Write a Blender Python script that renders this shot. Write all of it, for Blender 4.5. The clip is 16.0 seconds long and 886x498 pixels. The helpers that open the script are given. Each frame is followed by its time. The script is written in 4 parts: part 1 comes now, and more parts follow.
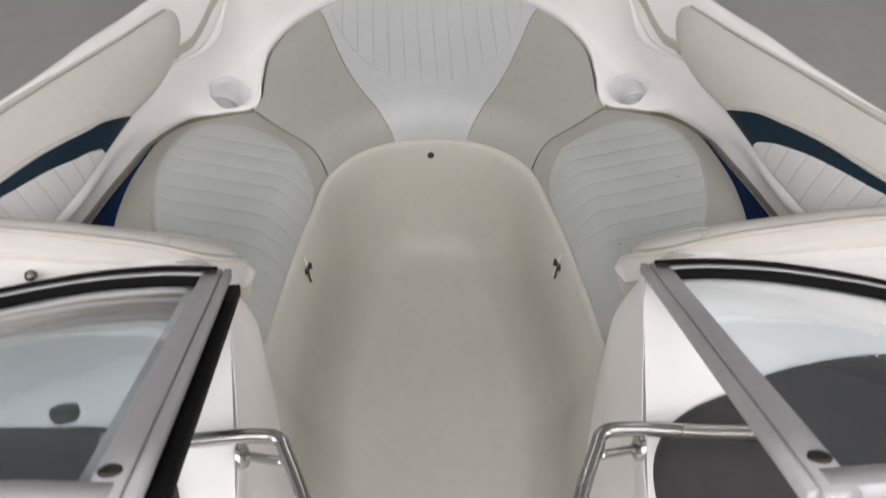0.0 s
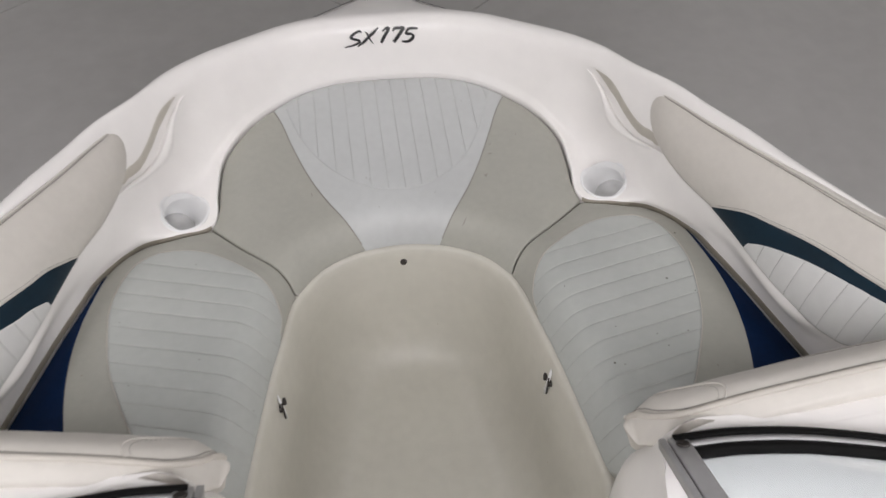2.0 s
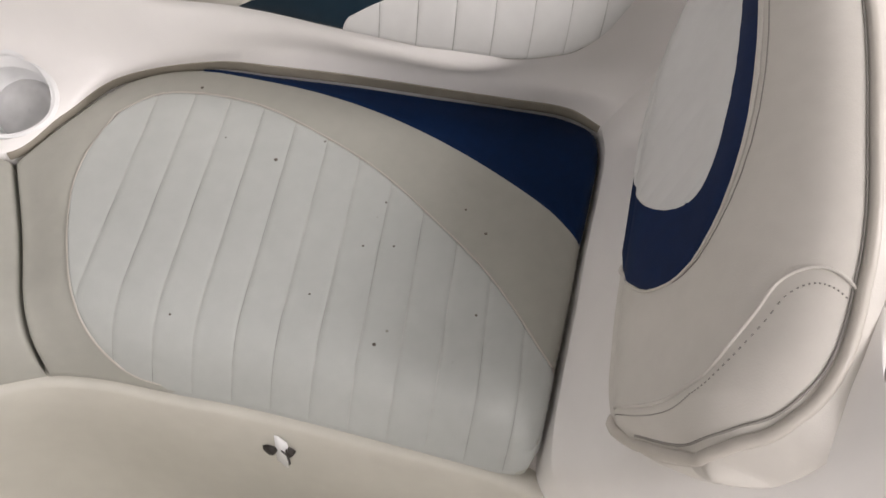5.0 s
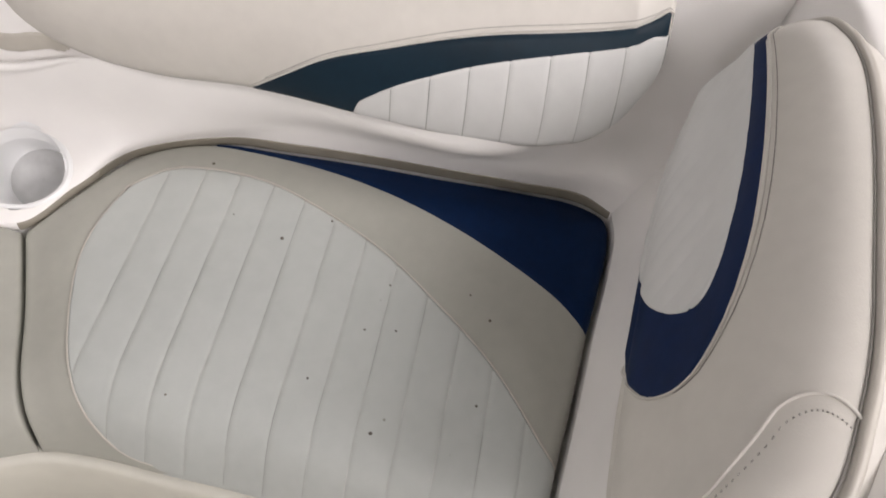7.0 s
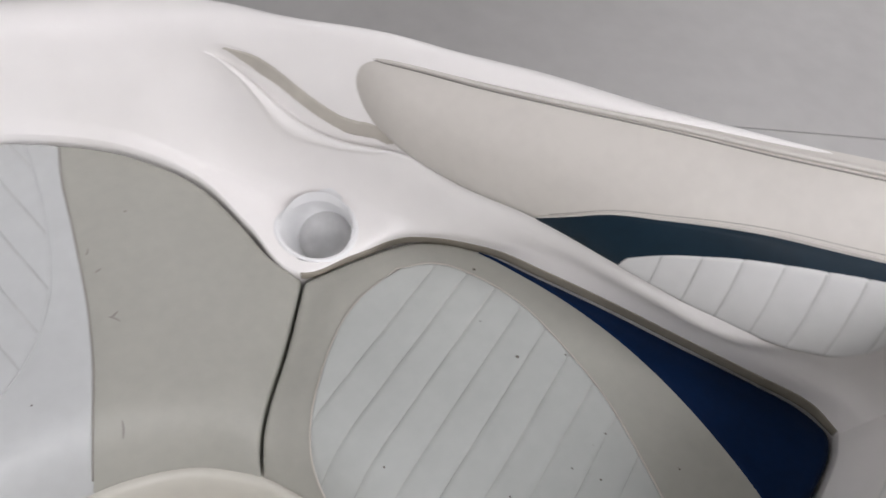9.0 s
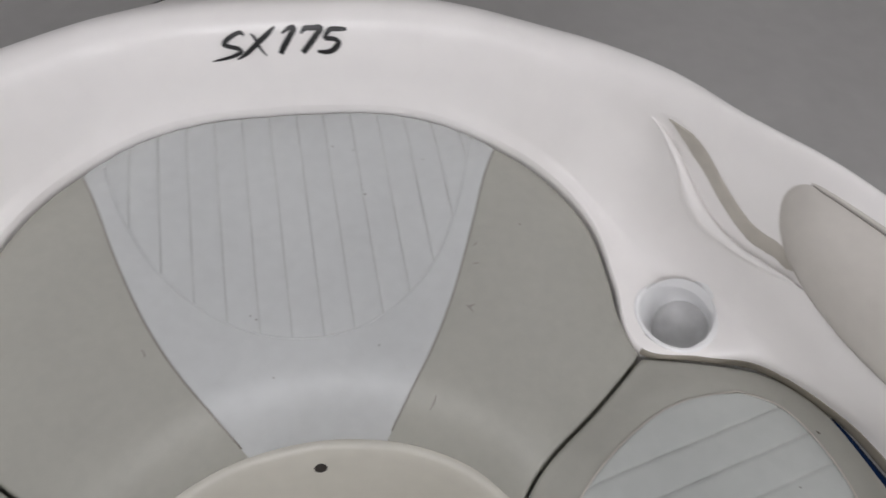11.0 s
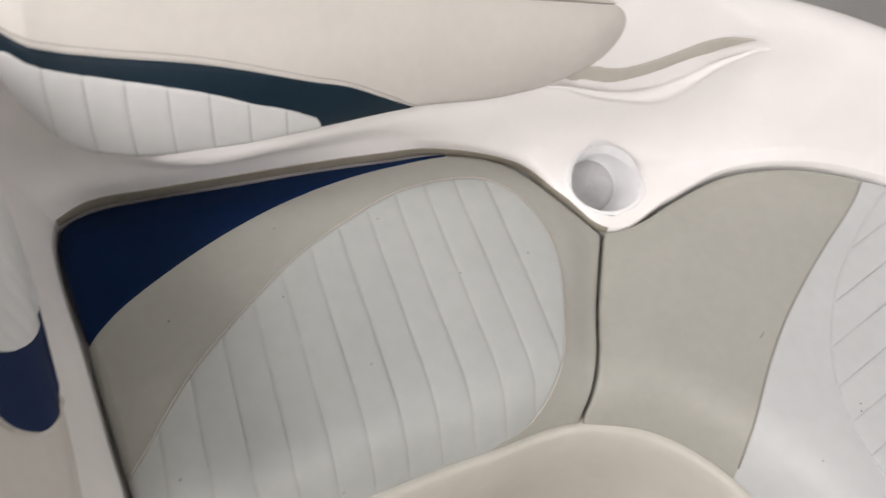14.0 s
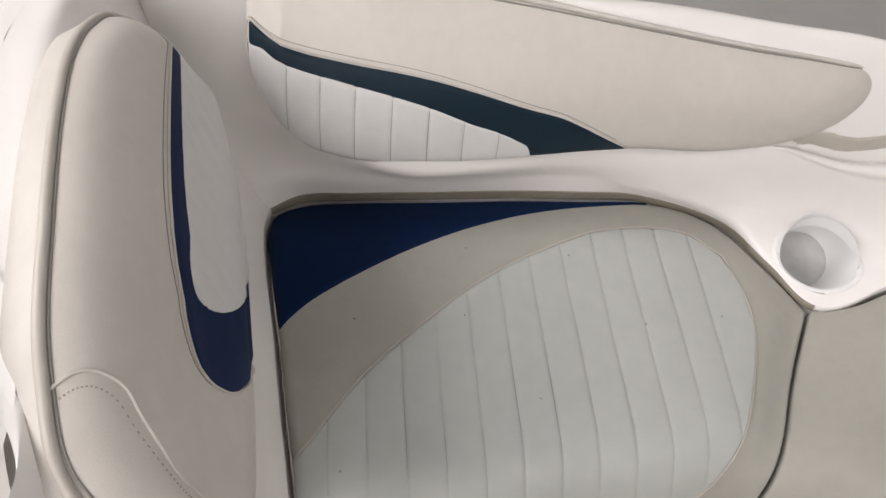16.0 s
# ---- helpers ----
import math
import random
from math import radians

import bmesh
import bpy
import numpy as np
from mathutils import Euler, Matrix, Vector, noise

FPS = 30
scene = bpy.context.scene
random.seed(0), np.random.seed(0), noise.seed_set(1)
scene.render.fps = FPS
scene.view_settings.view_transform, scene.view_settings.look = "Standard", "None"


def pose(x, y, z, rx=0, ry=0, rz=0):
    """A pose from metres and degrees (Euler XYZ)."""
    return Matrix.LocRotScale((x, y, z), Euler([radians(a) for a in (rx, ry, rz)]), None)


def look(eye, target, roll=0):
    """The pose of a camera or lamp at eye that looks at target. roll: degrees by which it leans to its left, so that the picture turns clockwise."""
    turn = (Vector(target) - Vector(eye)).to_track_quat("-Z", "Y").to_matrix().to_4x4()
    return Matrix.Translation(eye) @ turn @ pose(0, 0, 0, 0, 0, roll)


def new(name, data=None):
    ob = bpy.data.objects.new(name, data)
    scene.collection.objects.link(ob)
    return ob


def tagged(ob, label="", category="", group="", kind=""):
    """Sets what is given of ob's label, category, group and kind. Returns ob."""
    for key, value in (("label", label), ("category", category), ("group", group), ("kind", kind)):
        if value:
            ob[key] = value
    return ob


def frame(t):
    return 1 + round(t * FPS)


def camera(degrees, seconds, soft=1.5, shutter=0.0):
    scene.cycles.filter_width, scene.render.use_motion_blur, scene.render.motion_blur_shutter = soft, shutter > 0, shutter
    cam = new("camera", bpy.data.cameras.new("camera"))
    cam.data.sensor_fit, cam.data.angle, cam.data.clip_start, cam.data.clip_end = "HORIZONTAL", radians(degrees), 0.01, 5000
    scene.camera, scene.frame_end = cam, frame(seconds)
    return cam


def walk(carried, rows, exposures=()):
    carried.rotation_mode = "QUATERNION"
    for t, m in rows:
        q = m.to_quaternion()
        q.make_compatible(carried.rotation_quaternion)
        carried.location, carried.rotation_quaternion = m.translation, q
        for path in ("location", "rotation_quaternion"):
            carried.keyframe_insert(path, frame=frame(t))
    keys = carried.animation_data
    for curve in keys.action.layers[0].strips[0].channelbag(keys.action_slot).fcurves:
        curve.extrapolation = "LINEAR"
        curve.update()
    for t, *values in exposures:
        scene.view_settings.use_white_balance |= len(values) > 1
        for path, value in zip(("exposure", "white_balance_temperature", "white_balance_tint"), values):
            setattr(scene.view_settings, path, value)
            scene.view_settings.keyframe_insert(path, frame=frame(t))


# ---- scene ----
# camera and its way through the open bow
cam = camera(58.9, 16.0, soft=1.5, shutter=0.4)
PATH = [
    (0, (-0.013, -0.912, 1.447), (0.03, 0.426, -0.039), 0.6),
    (0.5, (-0.018, -0.903, 1.56), (0.032, 0.472, 0.109), -0.3),
    (1, (-0.025, -0.899, 1.611), (0.039, 0.523, 0.206), -0.3),
    (1.5, (-0.04, -0.836, 1.579), (0.061, 0.587, 0.177), 0.0),
    (2, (-0.036, -0.71, 1.504), (0.111, 0.657, 0.052), -0.2),
    (2.5, (0.0, -0.502, 1.398), (0.2, 0.791, -0.114), -0.3),
    (3, (0.008, -0.377, 1.262), (0.314, 0.805, -0.322), -1.5),
    (3.5, (-0.038, -0.218, 1.153), (0.63, 0.631, -0.53), 0.8),
    (4, (0.063, -0.108, 1.11), (0.894, 0.206, -0.682), 5.1),
    (6.3, (0.071, -0.079, 1.055), (1.152, 0.127, -0.615), 11.7),
    (6.5, (0.088, -0.082, 1.067), (1.136, 0.155, -0.62), 11.0),
    (7, (0.1, -0.087, 1.081), (1.191, 0.229, -0.564), 9.5),
    (7.5, (0.108, -0.081, 1.107), (1.217, 0.315, -0.509), 8.6),
    (8, (0.108, -0.075, 1.119), (1.225, 0.423, -0.463), 7.7),
    (8.5, (0.081, -0.058, 1.132), (1.173, 0.559, -0.425), 7.9),
    (9, (0.046, -0.009, 1.141), (1.059, 0.756, -0.404), 10.0),
    (11.3, (0.022, -0.005, 1.166), (0.181, 1.264, -0.371), 4.7),
    (11.5, (0.028, 0.008, 1.183), (0.091, 1.248, -0.385), 4.4),
    (12, (0.018, -0.022, 1.164), (-0.162, 1.25, -0.369), 4.1),
    (12.5, (0.0, -0.032, 1.157), (-0.423, 1.157, -0.394), 5.3),
    (13, (-0.051, -0.039, 1.141), (-0.63, 1.007, -0.462), 7.1),
    (13.5, (-0.033, -0.05, 1.12), (-0.833, 0.837, -0.485), 6.7),
    (14, (-0.107, -0.099, 1.148), (-0.873, 0.68, -0.527), 14.2),
    (14.5, (-0.103, -0.117, 1.133), (-0.963, 0.548, -0.546), 13.4),
    (15, (-0.101, -0.118, 1.118), (-1.055, 0.441, -0.549), 9.8),
    (15.5, (-0.1, -0.116, 1.124), (-1.132, 0.343, -0.527), 5.5),
    (16, (-0.103, -0.123, 1.131), (-1.154, 0.314, -0.513), 4.7),
]

EXPOSURES = [(0.0, -0.2, 6430, 12), (1.5, -0.2, 6450, 12), (2.5, -0.15, 6480, 12), (3.3, 0.0, 6600, 13), (4.0, 0.15, 6680, 14), (6.5, 0.15, 6720, 14), (7.5, 0.16, 6560, 13),
             (8.5, 0.12, 6350, 12.5), (9.2, -0.12, 6300, 13), (11.3, -0.4, 6300, 12), (12.5, -0.35, 6320, 12.5), (13.5, 0.15, 6520, 12), (14.5, 0.18, 6680, 13), (16.0, 0.05, 6700, 13)]
walk(cam, [(t, look(e, a, r)) for t, e, a, r in PATH], EXPOSURES)

# the hall's light: a grey-white room, lit by assumed ceiling tubes out of view
GROUND = -0.85
CEIL = 2.4
world = bpy.data.worlds.new("world")
world.use_nodes = True
world.node_tree.nodes["Background"].inputs["Color"].default_value = (0.75, 0.77, 0.8, 1)
world.node_tree.nodes["Background"].inputs["Strength"].default_value = 0.15
scene.world = world
scene.view_settings.exposure = 0.0
# pairs at y 1.1 and 4.8 are added to brighten bow and floor
LAMPS = [(-1.7, -1.9, 38), (0.0, -1.9, 36), (1.7, -1.9, 38), (-2.6, -3.6, 64), (2.6, -3.6, 64), (-4.4, 0.6, 42), (4.4, 0.6, 52),
         (-0.8, 1.1, 3.6), (0.8, 1.1, 3.6), (-3.0, 4.8, 24), (3.0, 4.8, 24)]


# ---------------------------------------------------------------- materials
def material(name, colour, rough=0.5, metal=0.0, spread=0.06, grain=60.0, blotch=4.0, bump=0.0, bump_scale=300.0, coat=0.0,
             spec=0.5, spots=0.0, spot_scale=40.0, rough_spread=0.08, dirt=(0.35, 0.3, 0.24), object_random=0.0):
    """A surface with grain and blotches at two sizes, fine relief and, if asked, small dark specks."""
    m = bpy.data.materials.new(name)
    m.use_nodes = True
    nt = m.node_tree
    nodes, links = nt.nodes, nt.links
    bsdf = nodes["Principled BSDF"]
    coord = nodes.new("ShaderNodeTexCoord")
    fine = nodes.new("ShaderNodeTexNoise")
    fine.inputs["Scale"].default_value, fine.inputs["Detail"].default_value = grain, 6
    wide = nodes.new("ShaderNodeTexNoise")
    wide.inputs["Scale"].default_value, wide.inputs["Detail"].default_value = blotch, 4
    for n in (fine, wide):
        links.new(coord.outputs["Object"], n.inputs["Vector"])
    mix = nodes.new("ShaderNodeMath")
    mix.operation = "MULTIPLY_ADD"
    mix.inputs[1].default_value = 0.4
    links.new(fine.outputs["Fac"], mix.inputs[0])
    half = nodes.new("ShaderNodeMath")
    half.operation = "MULTIPLY"
    half.inputs[1].default_value = 0.6
    links.new(wide.outputs["Fac"], half.inputs[0])
    links.new(half.outputs[0], mix.inputs[2])
    ramp = nodes.new("ShaderNodeValToRGB")
    low = [max(c * (1 - spread * 1.6), 0) for c in colour]
    high = [min(c * (1 + spread), 1) for c in colour]
    ramp.color_ramp.elements[0].position, ramp.color_ramp.elements[1].position = 0.36, 0.64
    ramp.color_ramp.elements[0].color, ramp.color_ramp.elements[1].color = (*low, 1), (*high, 1)
    links.new(mix.outputs[0], ramp.inputs["Fac"])
    out = ramp.outputs["Color"]
    if spots > 0:
        spot = nodes.new("ShaderNodeTexVoronoi")
        spot.inputs["Scale"].default_value = spot_scale
        links.new(coord.outputs["Object"], spot.inputs["Vector"])
        edge = nodes.new("ShaderNodeMapRange")
        edge.inputs[1].default_value, edge.inputs[2].default_value = 0.02, 0.05
        edge.inputs[3].default_value, edge.inputs[4].default_value = 1.0, 0.0
        links.new(spot.outputs["Distance"], edge.inputs[0])
        pick = nodes.new("ShaderNodeMath")
        pick.operation = "GREATER_THAN"
        pick.inputs[1].default_value = 1 - spots
        split = nodes.new("ShaderNodeSeparateColor")
        links.new(spot.outputs["Color"], split.inputs[0])
        links.new(split.outputs[0], pick.inputs[0])
        both = nodes.new("ShaderNodeMath")
        both.operation = "MULTIPLY"
        links.new(edge.outputs[0], both.inputs[0])
        links.new(pick.outputs[0], both.inputs[1])
        over = nodes.new("ShaderNodeMix")
        over.data_type = "RGBA"
        links.new(both.outputs[0], over.inputs["Factor"])
        links.new(out, over.inputs["A"])
        over.inputs["B"].default_value = (*dirt, 1)
        out = over.outputs["Result"]
    links.new(out, bsdf.inputs["Base Color"])
    rr = nodes.new("ShaderNodeMapRange")
    rr.inputs[3].default_value, rr.inputs[4].default_value = max(rough - rough_spread, 0.02), min(rough + rough_spread, 1)
    links.new(wide.outputs["Fac"], rr.inputs[0])
    links.new(rr.outputs[0], bsdf.inputs["Roughness"])
    bsdf.inputs["Metallic"].default_value = metal
    bsdf.inputs["Specular IOR Level"].default_value = spec
    bsdf.inputs["Coat Weight"].default_value = coat
    bsdf.inputs["Coat Roughness"].default_value = 0.12
    if bump > 0:
        tex = nodes.new("ShaderNodeTexVoronoi")
        tex.inputs["Scale"].default_value = bump_scale
        links.new(coord.outputs["Object"], tex.inputs["Vector"])
        soft = nodes.new("ShaderNodeTexNoise")
        soft.inputs["Scale"].default_value, soft.inputs["Detail"].default_value = bump_scale * 0.06, 3
        links.new(coord.outputs["Object"], soft.inputs["Vector"])
        add = nodes.new("ShaderNodeMath")
        add.operation = "MULTIPLY_ADD"
        add.inputs[1].default_value = 0.25
        links.new(tex.outputs["Distance"], add.inputs[0])
        links.new(soft.outputs["Fac"], add.inputs[2])
        bmp = nodes.new("ShaderNodeBump")
        bmp.inputs["Strength"].default_value, bmp.inputs["Distance"].default_value = bump, 0.002
        links.new(add.outputs[0], bmp.inputs["Height"])
        links.new(bmp.outputs["Normal"], bsdf.inputs["Normal"])
    return m


GELCOAT = material("white gelcoat", (0.89, 0.87, 0.85), 0.38, spread=0.02, grain=25, blotch=3, coat=0.2, bump=0.03, bump_scale=120)
LINER = material("cream gelcoat liner", (0.585, 0.570, 0.506), 0.38, spread=0.03, grain=40, blotch=5, coat=0.15, bump=0.04, bump_scale=160,
                 spots=0.05, spot_scale=30, dirt=(0.42, 0.37, 0.3))
CREAM = material("cream vinyl", (0.382, 0.380, 0.337), 0.46, spread=0.04, grain=70, blotch=6, bump=0.12, bump_scale=900, spots=0.25,
                 spot_scale=24, dirt=(0.3, 0.27, 0.22))
IVORY = material("ivory vinyl", (0.625, 0.598, 0.551), 0.45, spread=0.03, grain=70, blotch=6, bump=0.12, bump_scale=900)
WHITE = material("worn white vinyl", (0.442, 0.462, 0.442), 0.44, spread=0.035, grain=60, blotch=7, bump=0.12, bump_scale=900, spots=0.3,
                 spot_scale=26, dirt=(0.26, 0.25, 0.22))
WHITE_BOW = material("white vinyl of the bow", (0.53, 0.546, 0.542), 0.42, spread=0.035, grain=60, blotch=7, bump=0.12, bump_scale=900, spots=0.25,
                     spot_scale=26, dirt=(0.28, 0.27, 0.25))
WHITE_SIDE = material("clean white vinyl", (0.67, 0.672, 0.66), 0.44, spread=0.03, grain=60, blotch=7, bump=0.12, bump_scale=900)
NAVY = material("navy vinyl", (0.0008, 0.0125, 0.050), 0.6, spread=0.12, grain=90, blotch=8, bump=0.14, bump_scale=900, spec=0.12)
BLUE = material("faded navy vinyl", (0.003, 0.015, 0.062), 0.55, spread=0.10, grain=90, blotch=8, bump=0.14, bump_scale=900, spec=0.15)
TEAL = material("dark teal vinyl", (0.006, 0.020, 0.034), 0.40, spread=0.12, grain=90, blotch=8, bump=0.14, bump_scale=900, spec=0.2)
PLEAT_LINE = material("faint pleat line", (0.43, 0.435, 0.415), 0.6, spread=0.27, grain=30, blotch=7)
PLEAT_DIRTY = material("grimy pleat line", (0.37, 0.38, 0.362), 0.7, spread=0.30, grain=22, blotch=9)
THREAD = material("grey thread", (0.30, 0.285, 0.26), 0.7, spread=0.1, grain=400)
# gelcoat toned down to beige for the shade inside the hand hold
HOLD_SHADE = material("shaded hand hold", (0.56, 0.53, 0.47), 0.55, spread=0.06, grain=60, blotch=9)
# dark beige that paints shade on the deck's upright edge
EDGE_SHADE = material("shaded deck edge", (0.27, 0.245, 0.198), 0.6, spread=0.08, grain=80, blotch=9)
PIPING = material("cream piping", (0.52, 0.49, 0.44), 0.4, spread=0.04)
STEEL = material("polished stainless steel", (0.56, 0.55, 0.53), 0.27, metal=1.0, spread=0.05, grain=30, rough_spread=0.06)
ALU_DARK = material("dark anodised aluminium", (0.07, 0.07, 0.073), 0.45, metal=0.4, spread=0.06, grain=80)
ALU = material("anodised aluminium", (0.46, 0.46, 0.465), 0.45, metal=0.25, spread=0.06, grain=80, bump=0.03, bump_scale=400)
RUBBER = material("black rubber", (0.007, 0.007, 0.007), 0.7, spread=0.15, spec=0.06)
DARK = material("charcoal vinyl", (0.040, 0.038, 0.038), 0.55, spread=0.12, grain=80, bump=0.15, bump_scale=700)
GRIME = material("brown grime", (0.14, 0.12, 0.10), 0.8, spread=0.2)
CUP_WHITE = material("white moulded plastic", (0.87, 0.875, 0.875), 0.35, spread=0.02, grain=40)
# grey that paints the shade at the cup's bottom
CUP_SHADE = material("shaded cup bottom", (0.62, 0.62, 0.615), 0.6, spread=0.1, grain=60)
HOLE = material("dark screw socket", (0.025, 0.02, 0.017), 0.6, spread=0.2)
INK = material("black decal ink", (0.012, 0.012, 0.013), 0.35, spread=0.1)
CONCRETE = material("sealed concrete", (0.47, 0.463, 0.448), 0.5, spread=0.05, grain=9, blotch=0.7, bump=0.06, bump_scale=60,
                    spots=0.25, spot_scale=3.0, dirt=(0.07, 0.06, 0.055))
CHROME = material("dark chrome", (0.16, 0.155, 0.15), 0.18, metal=1.0, spread=0.1, grain=30)
JOINT = material("joint filler", (0.16, 0.155, 0.15), 0.85, spread=0.2)
WALL = material("painted hall wall", (0.50, 0.497, 0.487), 0.7, spread=0.04, grain=10, blotch=0.8)
LAMPBODY = material("white lamp housing", (0.8, 0.8, 0.8), 0.5, spread=0.02)

GLASS = bpy.data.materials.new("clear glass")
GLASS.use_nodes = True
gb = GLASS.node_tree.nodes["Principled BSDF"]
gb.inputs["Base Color"].default_value = (0.76, 0.81, 0.83, 1)
gb.inputs["Transmission Weight"].default_value, gb.inputs["Roughness"].default_value, gb.inputs["IOR"].default_value = 1.0, 0.01, 1.45

TUBE = bpy.data.materials.new("lit tube")
TUBE.use_nodes = True
tb = TUBE.node_tree.nodes["Principled BSDF"]
tb.inputs["Base Color"].default_value = (0.9, 0.9, 0.9, 1)
tb.inputs["Emission Color"].default_value, tb.inputs["Emission Strength"].default_value = (1.0, 0.97, 0.92, 1), 6.0

# ---------------------------------------------------------------- shape helpers
def catmull(pts, n, closed=False):
    """A smooth curve through the control points, sampled n times at even arc length."""
    p = np.array(pts, float)
    m = len(p)
    idx = range(m) if closed else range(m - 1)
    out = []
    for i in idx:
        p1, p2 = p[i], p[(i + 1) % m]
        p0 = p[(i - 1) % m] if closed or i > 0 else 2 * p1 - p2
        p3 = p[(i + 2) % m] if closed or i < m - 2 else 2 * p2 - p1
        d0, d1, d2 = (max(np.linalg.norm(b - a), 1e-6) ** 0.5 for a, b in ((p0, p1), (p1, p2), (p2, p3)))
        m1 = (p1 - p0) / d0 - (p2 - p0) / (d0 + d1) + (p2 - p1) / d1
        m2 = (p2 - p1) / d1 - (p3 - p1) / (d1 + d2) + (p3 - p2) / d2
        m1, m2 = m1 * d1, m2 * d1
        t = np.linspace(0, 1, 24, endpoint=False)[:, None]
        out.append((2 * t**3 - 3 * t**2 + 1) * p1 + (t**3 - 2 * t**2 + t) * m1 + (3 * t**2 - 2 * t**3) * p2 + (t**3 - t**2) * m2)
    out = np.concatenate(out + [p[:1] if closed else p[-1:]])
    s = np.r_[0, np.cumsum(np.linalg.norm(np.diff(out, axis=0), axis=1))]
    want = np.linspace(0, s[-1], n + 1 if closed else n)
    res = np.stack([np.interp(want, s, c) for c in out.T], 1)
    return res[:-1] if closed else res


def smooth_table(xs, ys):
    """A smooth function through a small table (monotone-ish cubic)."""
    xs, ys = np.array(xs, float), np.array(ys, float)
    slope = np.gradient(ys, xs)

    def f(x):
        x = np.clip(np.asarray(x, float), xs[0], xs[-1])
        i = np.clip(np.searchsorted(xs, x) - 1, 0, len(xs) - 2)
        h = xs[i + 1] - xs[i]
        t = (x - xs[i]) / h
        return ((2 * t**3 - 3 * t**2 + 1) * ys[i] + (t**3 - 2 * t**2 + t) * h * slope[i]
                + (3 * t**2 - 2 * t**3) * ys[i + 1] + (t**3 - t**2) * h * slope[i + 1])

    return f


# side bolster: a runs along it from bow to stern, w from its lower edge to its upper seam
BOL_A = (-0.236, -0.233, -0.224, -0.20, -0.17, -0.10, 0.0, 0.10, 0.20, 0.30, 0.335, 0.36, 0.376, 0.386, 0.390)
bol_zb = smooth_table(BOL_A, (0.590, 0.577, 0.562, 0.543, 0.531, 0.520, 0.519, 0.510, 0.502, 0.505, 0.516, 0.538, 0.563, 0.586, 0.604))
bol_nb = smooth_table(BOL_A, (0.672, 0.668, 0.663, 0.654, 0.646, 0.632, 0.620, 0.602, 0.585, 0.576, 0.578, 0.586, 0.596, 0.606, 0.616))
bol_zt = smooth_table(BOL_A, (0.592, 0.602, 0.609, 0.614, 0.618, 0.626, 0.638, 0.650, 0.658, 0.667, 0.669, 0.667, 0.662, 0.654, 0.642))
bol_nt = smooth_table(BOL_A, (0.674, 0.679, 0.680, 0.679, 0.678, 0.674, 0.672, 0.672, 0.674, 0.678, 0.680, 0.677, 0.668, 0.653, 0.638))


def bolster(a, w, lift=0.0):
    n = bol_nb(a) + (bol_nt(a) - bol_nb(a)) * w
    z = bol_zb(a) + (bol_zt(a) - bol_zb(a)) * w
    end = np.clip((np.asarray(a) - BOL_A[0]) / 0.05, 0, 1) ** 0.5 * np.clip((BOL_A[-1] - np.asarray(a)) / 0.035, 0, 1) ** 0.5
    puff = 0.024 * np.sin(np.pi * np.clip(w, 0, 1)) ** 0.6 * end + lift
    n, z = n - 0.86 * puff, z + 0.5 * puff
    return np.stack([0.427 * a + 0.904 * n, -0.904 * a + 0.427 * n, z], -1)


# backrest: x runs outboard, v from its lower edge up its face and over the rolled top
BR_X = (0.250, 0.254, 0.262, 0.275, 0.295, 0.35, 0.45, 0.55, 0.62, 0.66, 0.69, 0.708)
br_zb = smooth_table(BR_X, (0.630, 0.608, 0.589, 0.572, 0.560, 0.549, 0.547, 0.550, 0.564, 0.586, 0.619, 0.658))
br_zt = smooth_table(BR_X, (0.650, 0.664, 0.678, 0.692, 0.706, 0.726, 0.736, 0.737, 0.729, 0.717, 0.701, 0.678))
BR_V = (0, 0.03, 0.09, 0.42, 0.66, 0.80, 0.90, 1.0)


def backrest_surface(x, v, lift=0.0):
    x, v = np.asarray(x, float), np.asarray(v, float)
    zb, zt = br_zb(x), br_zt(x)
    end = np.clip((x - BR_X[0] + 0.010) / 0.04, 0, 1) ** 0.5 * np.clip((BR_X[-1] - x) / 0.04, 0, 1) ** 0.5
    d = smooth_table(BR_V, (0, 0.028, 0.036, 0.040, 0.035, 0.014, -0.008, -0.034))(v) * end + lift * (v < 0.85)
    h = smooth_table(BR_V, (0, 0.005, 0.07, 0.50, 0.84, 0.985, 1.0, 0.94))(v)
    z = zb + (zt - zb) * h
    y = -0.077 + 0.13 * x - 0.3 * z + d
    return np.stack([x, y, z + lift * (v > 0.7)], -1)


# deck moulding: matched stations from the bow's middle line round to the seat's after corner
K1 = [(0, .806, .486), (.108, .800, .484), (.184, .779, .480), (.260, .734, .470), (.316, .680, .459), (.358, .603, .443),
      (.367, .522, .423), (.372, .440, .408), (.440, .416, .408), (.507, .394, .408), (.568, .318, .410), (.590, .252, .412),
      (.614, .172, .414), (.638, .086, .414), (.662, -.002, .414), (.677, -.064, .414), (.671, -.104, .414)]
K2 = [(0, .811, .508), (.111, .805, .506), (.189, .784, .501), (.266, .739, .490), (.324, .687, .477), (.368, .630, .452),
      (.413, .560, .432), (.461, .487, .424), (.492, .430, .438), (.533, .362, .438), (.572, .292, .440), (.593, .236, .445),
      (.613, .152, .450), (.634, .070, .450), (.660, -.010, .450), (.682, -.070, .450), (.688, -.120, .452)]
K3 = [(0, .820, .564), (.113, .815, .564), (.193, .795, .562), (.276, .748, .558), (.340, .697, .548), (.412, .632, .540),
      (.445, .562, .530), (.485, .475, .520), (.520, .400, .518), (.552, .335, .512), (.578, .255, .508), (.594, .190, .504),
      (.603, .110, .500), (.622, .030, .500), (.680, -.036, .499), (.730, -.088, .500), (.764, -.160, .510)]
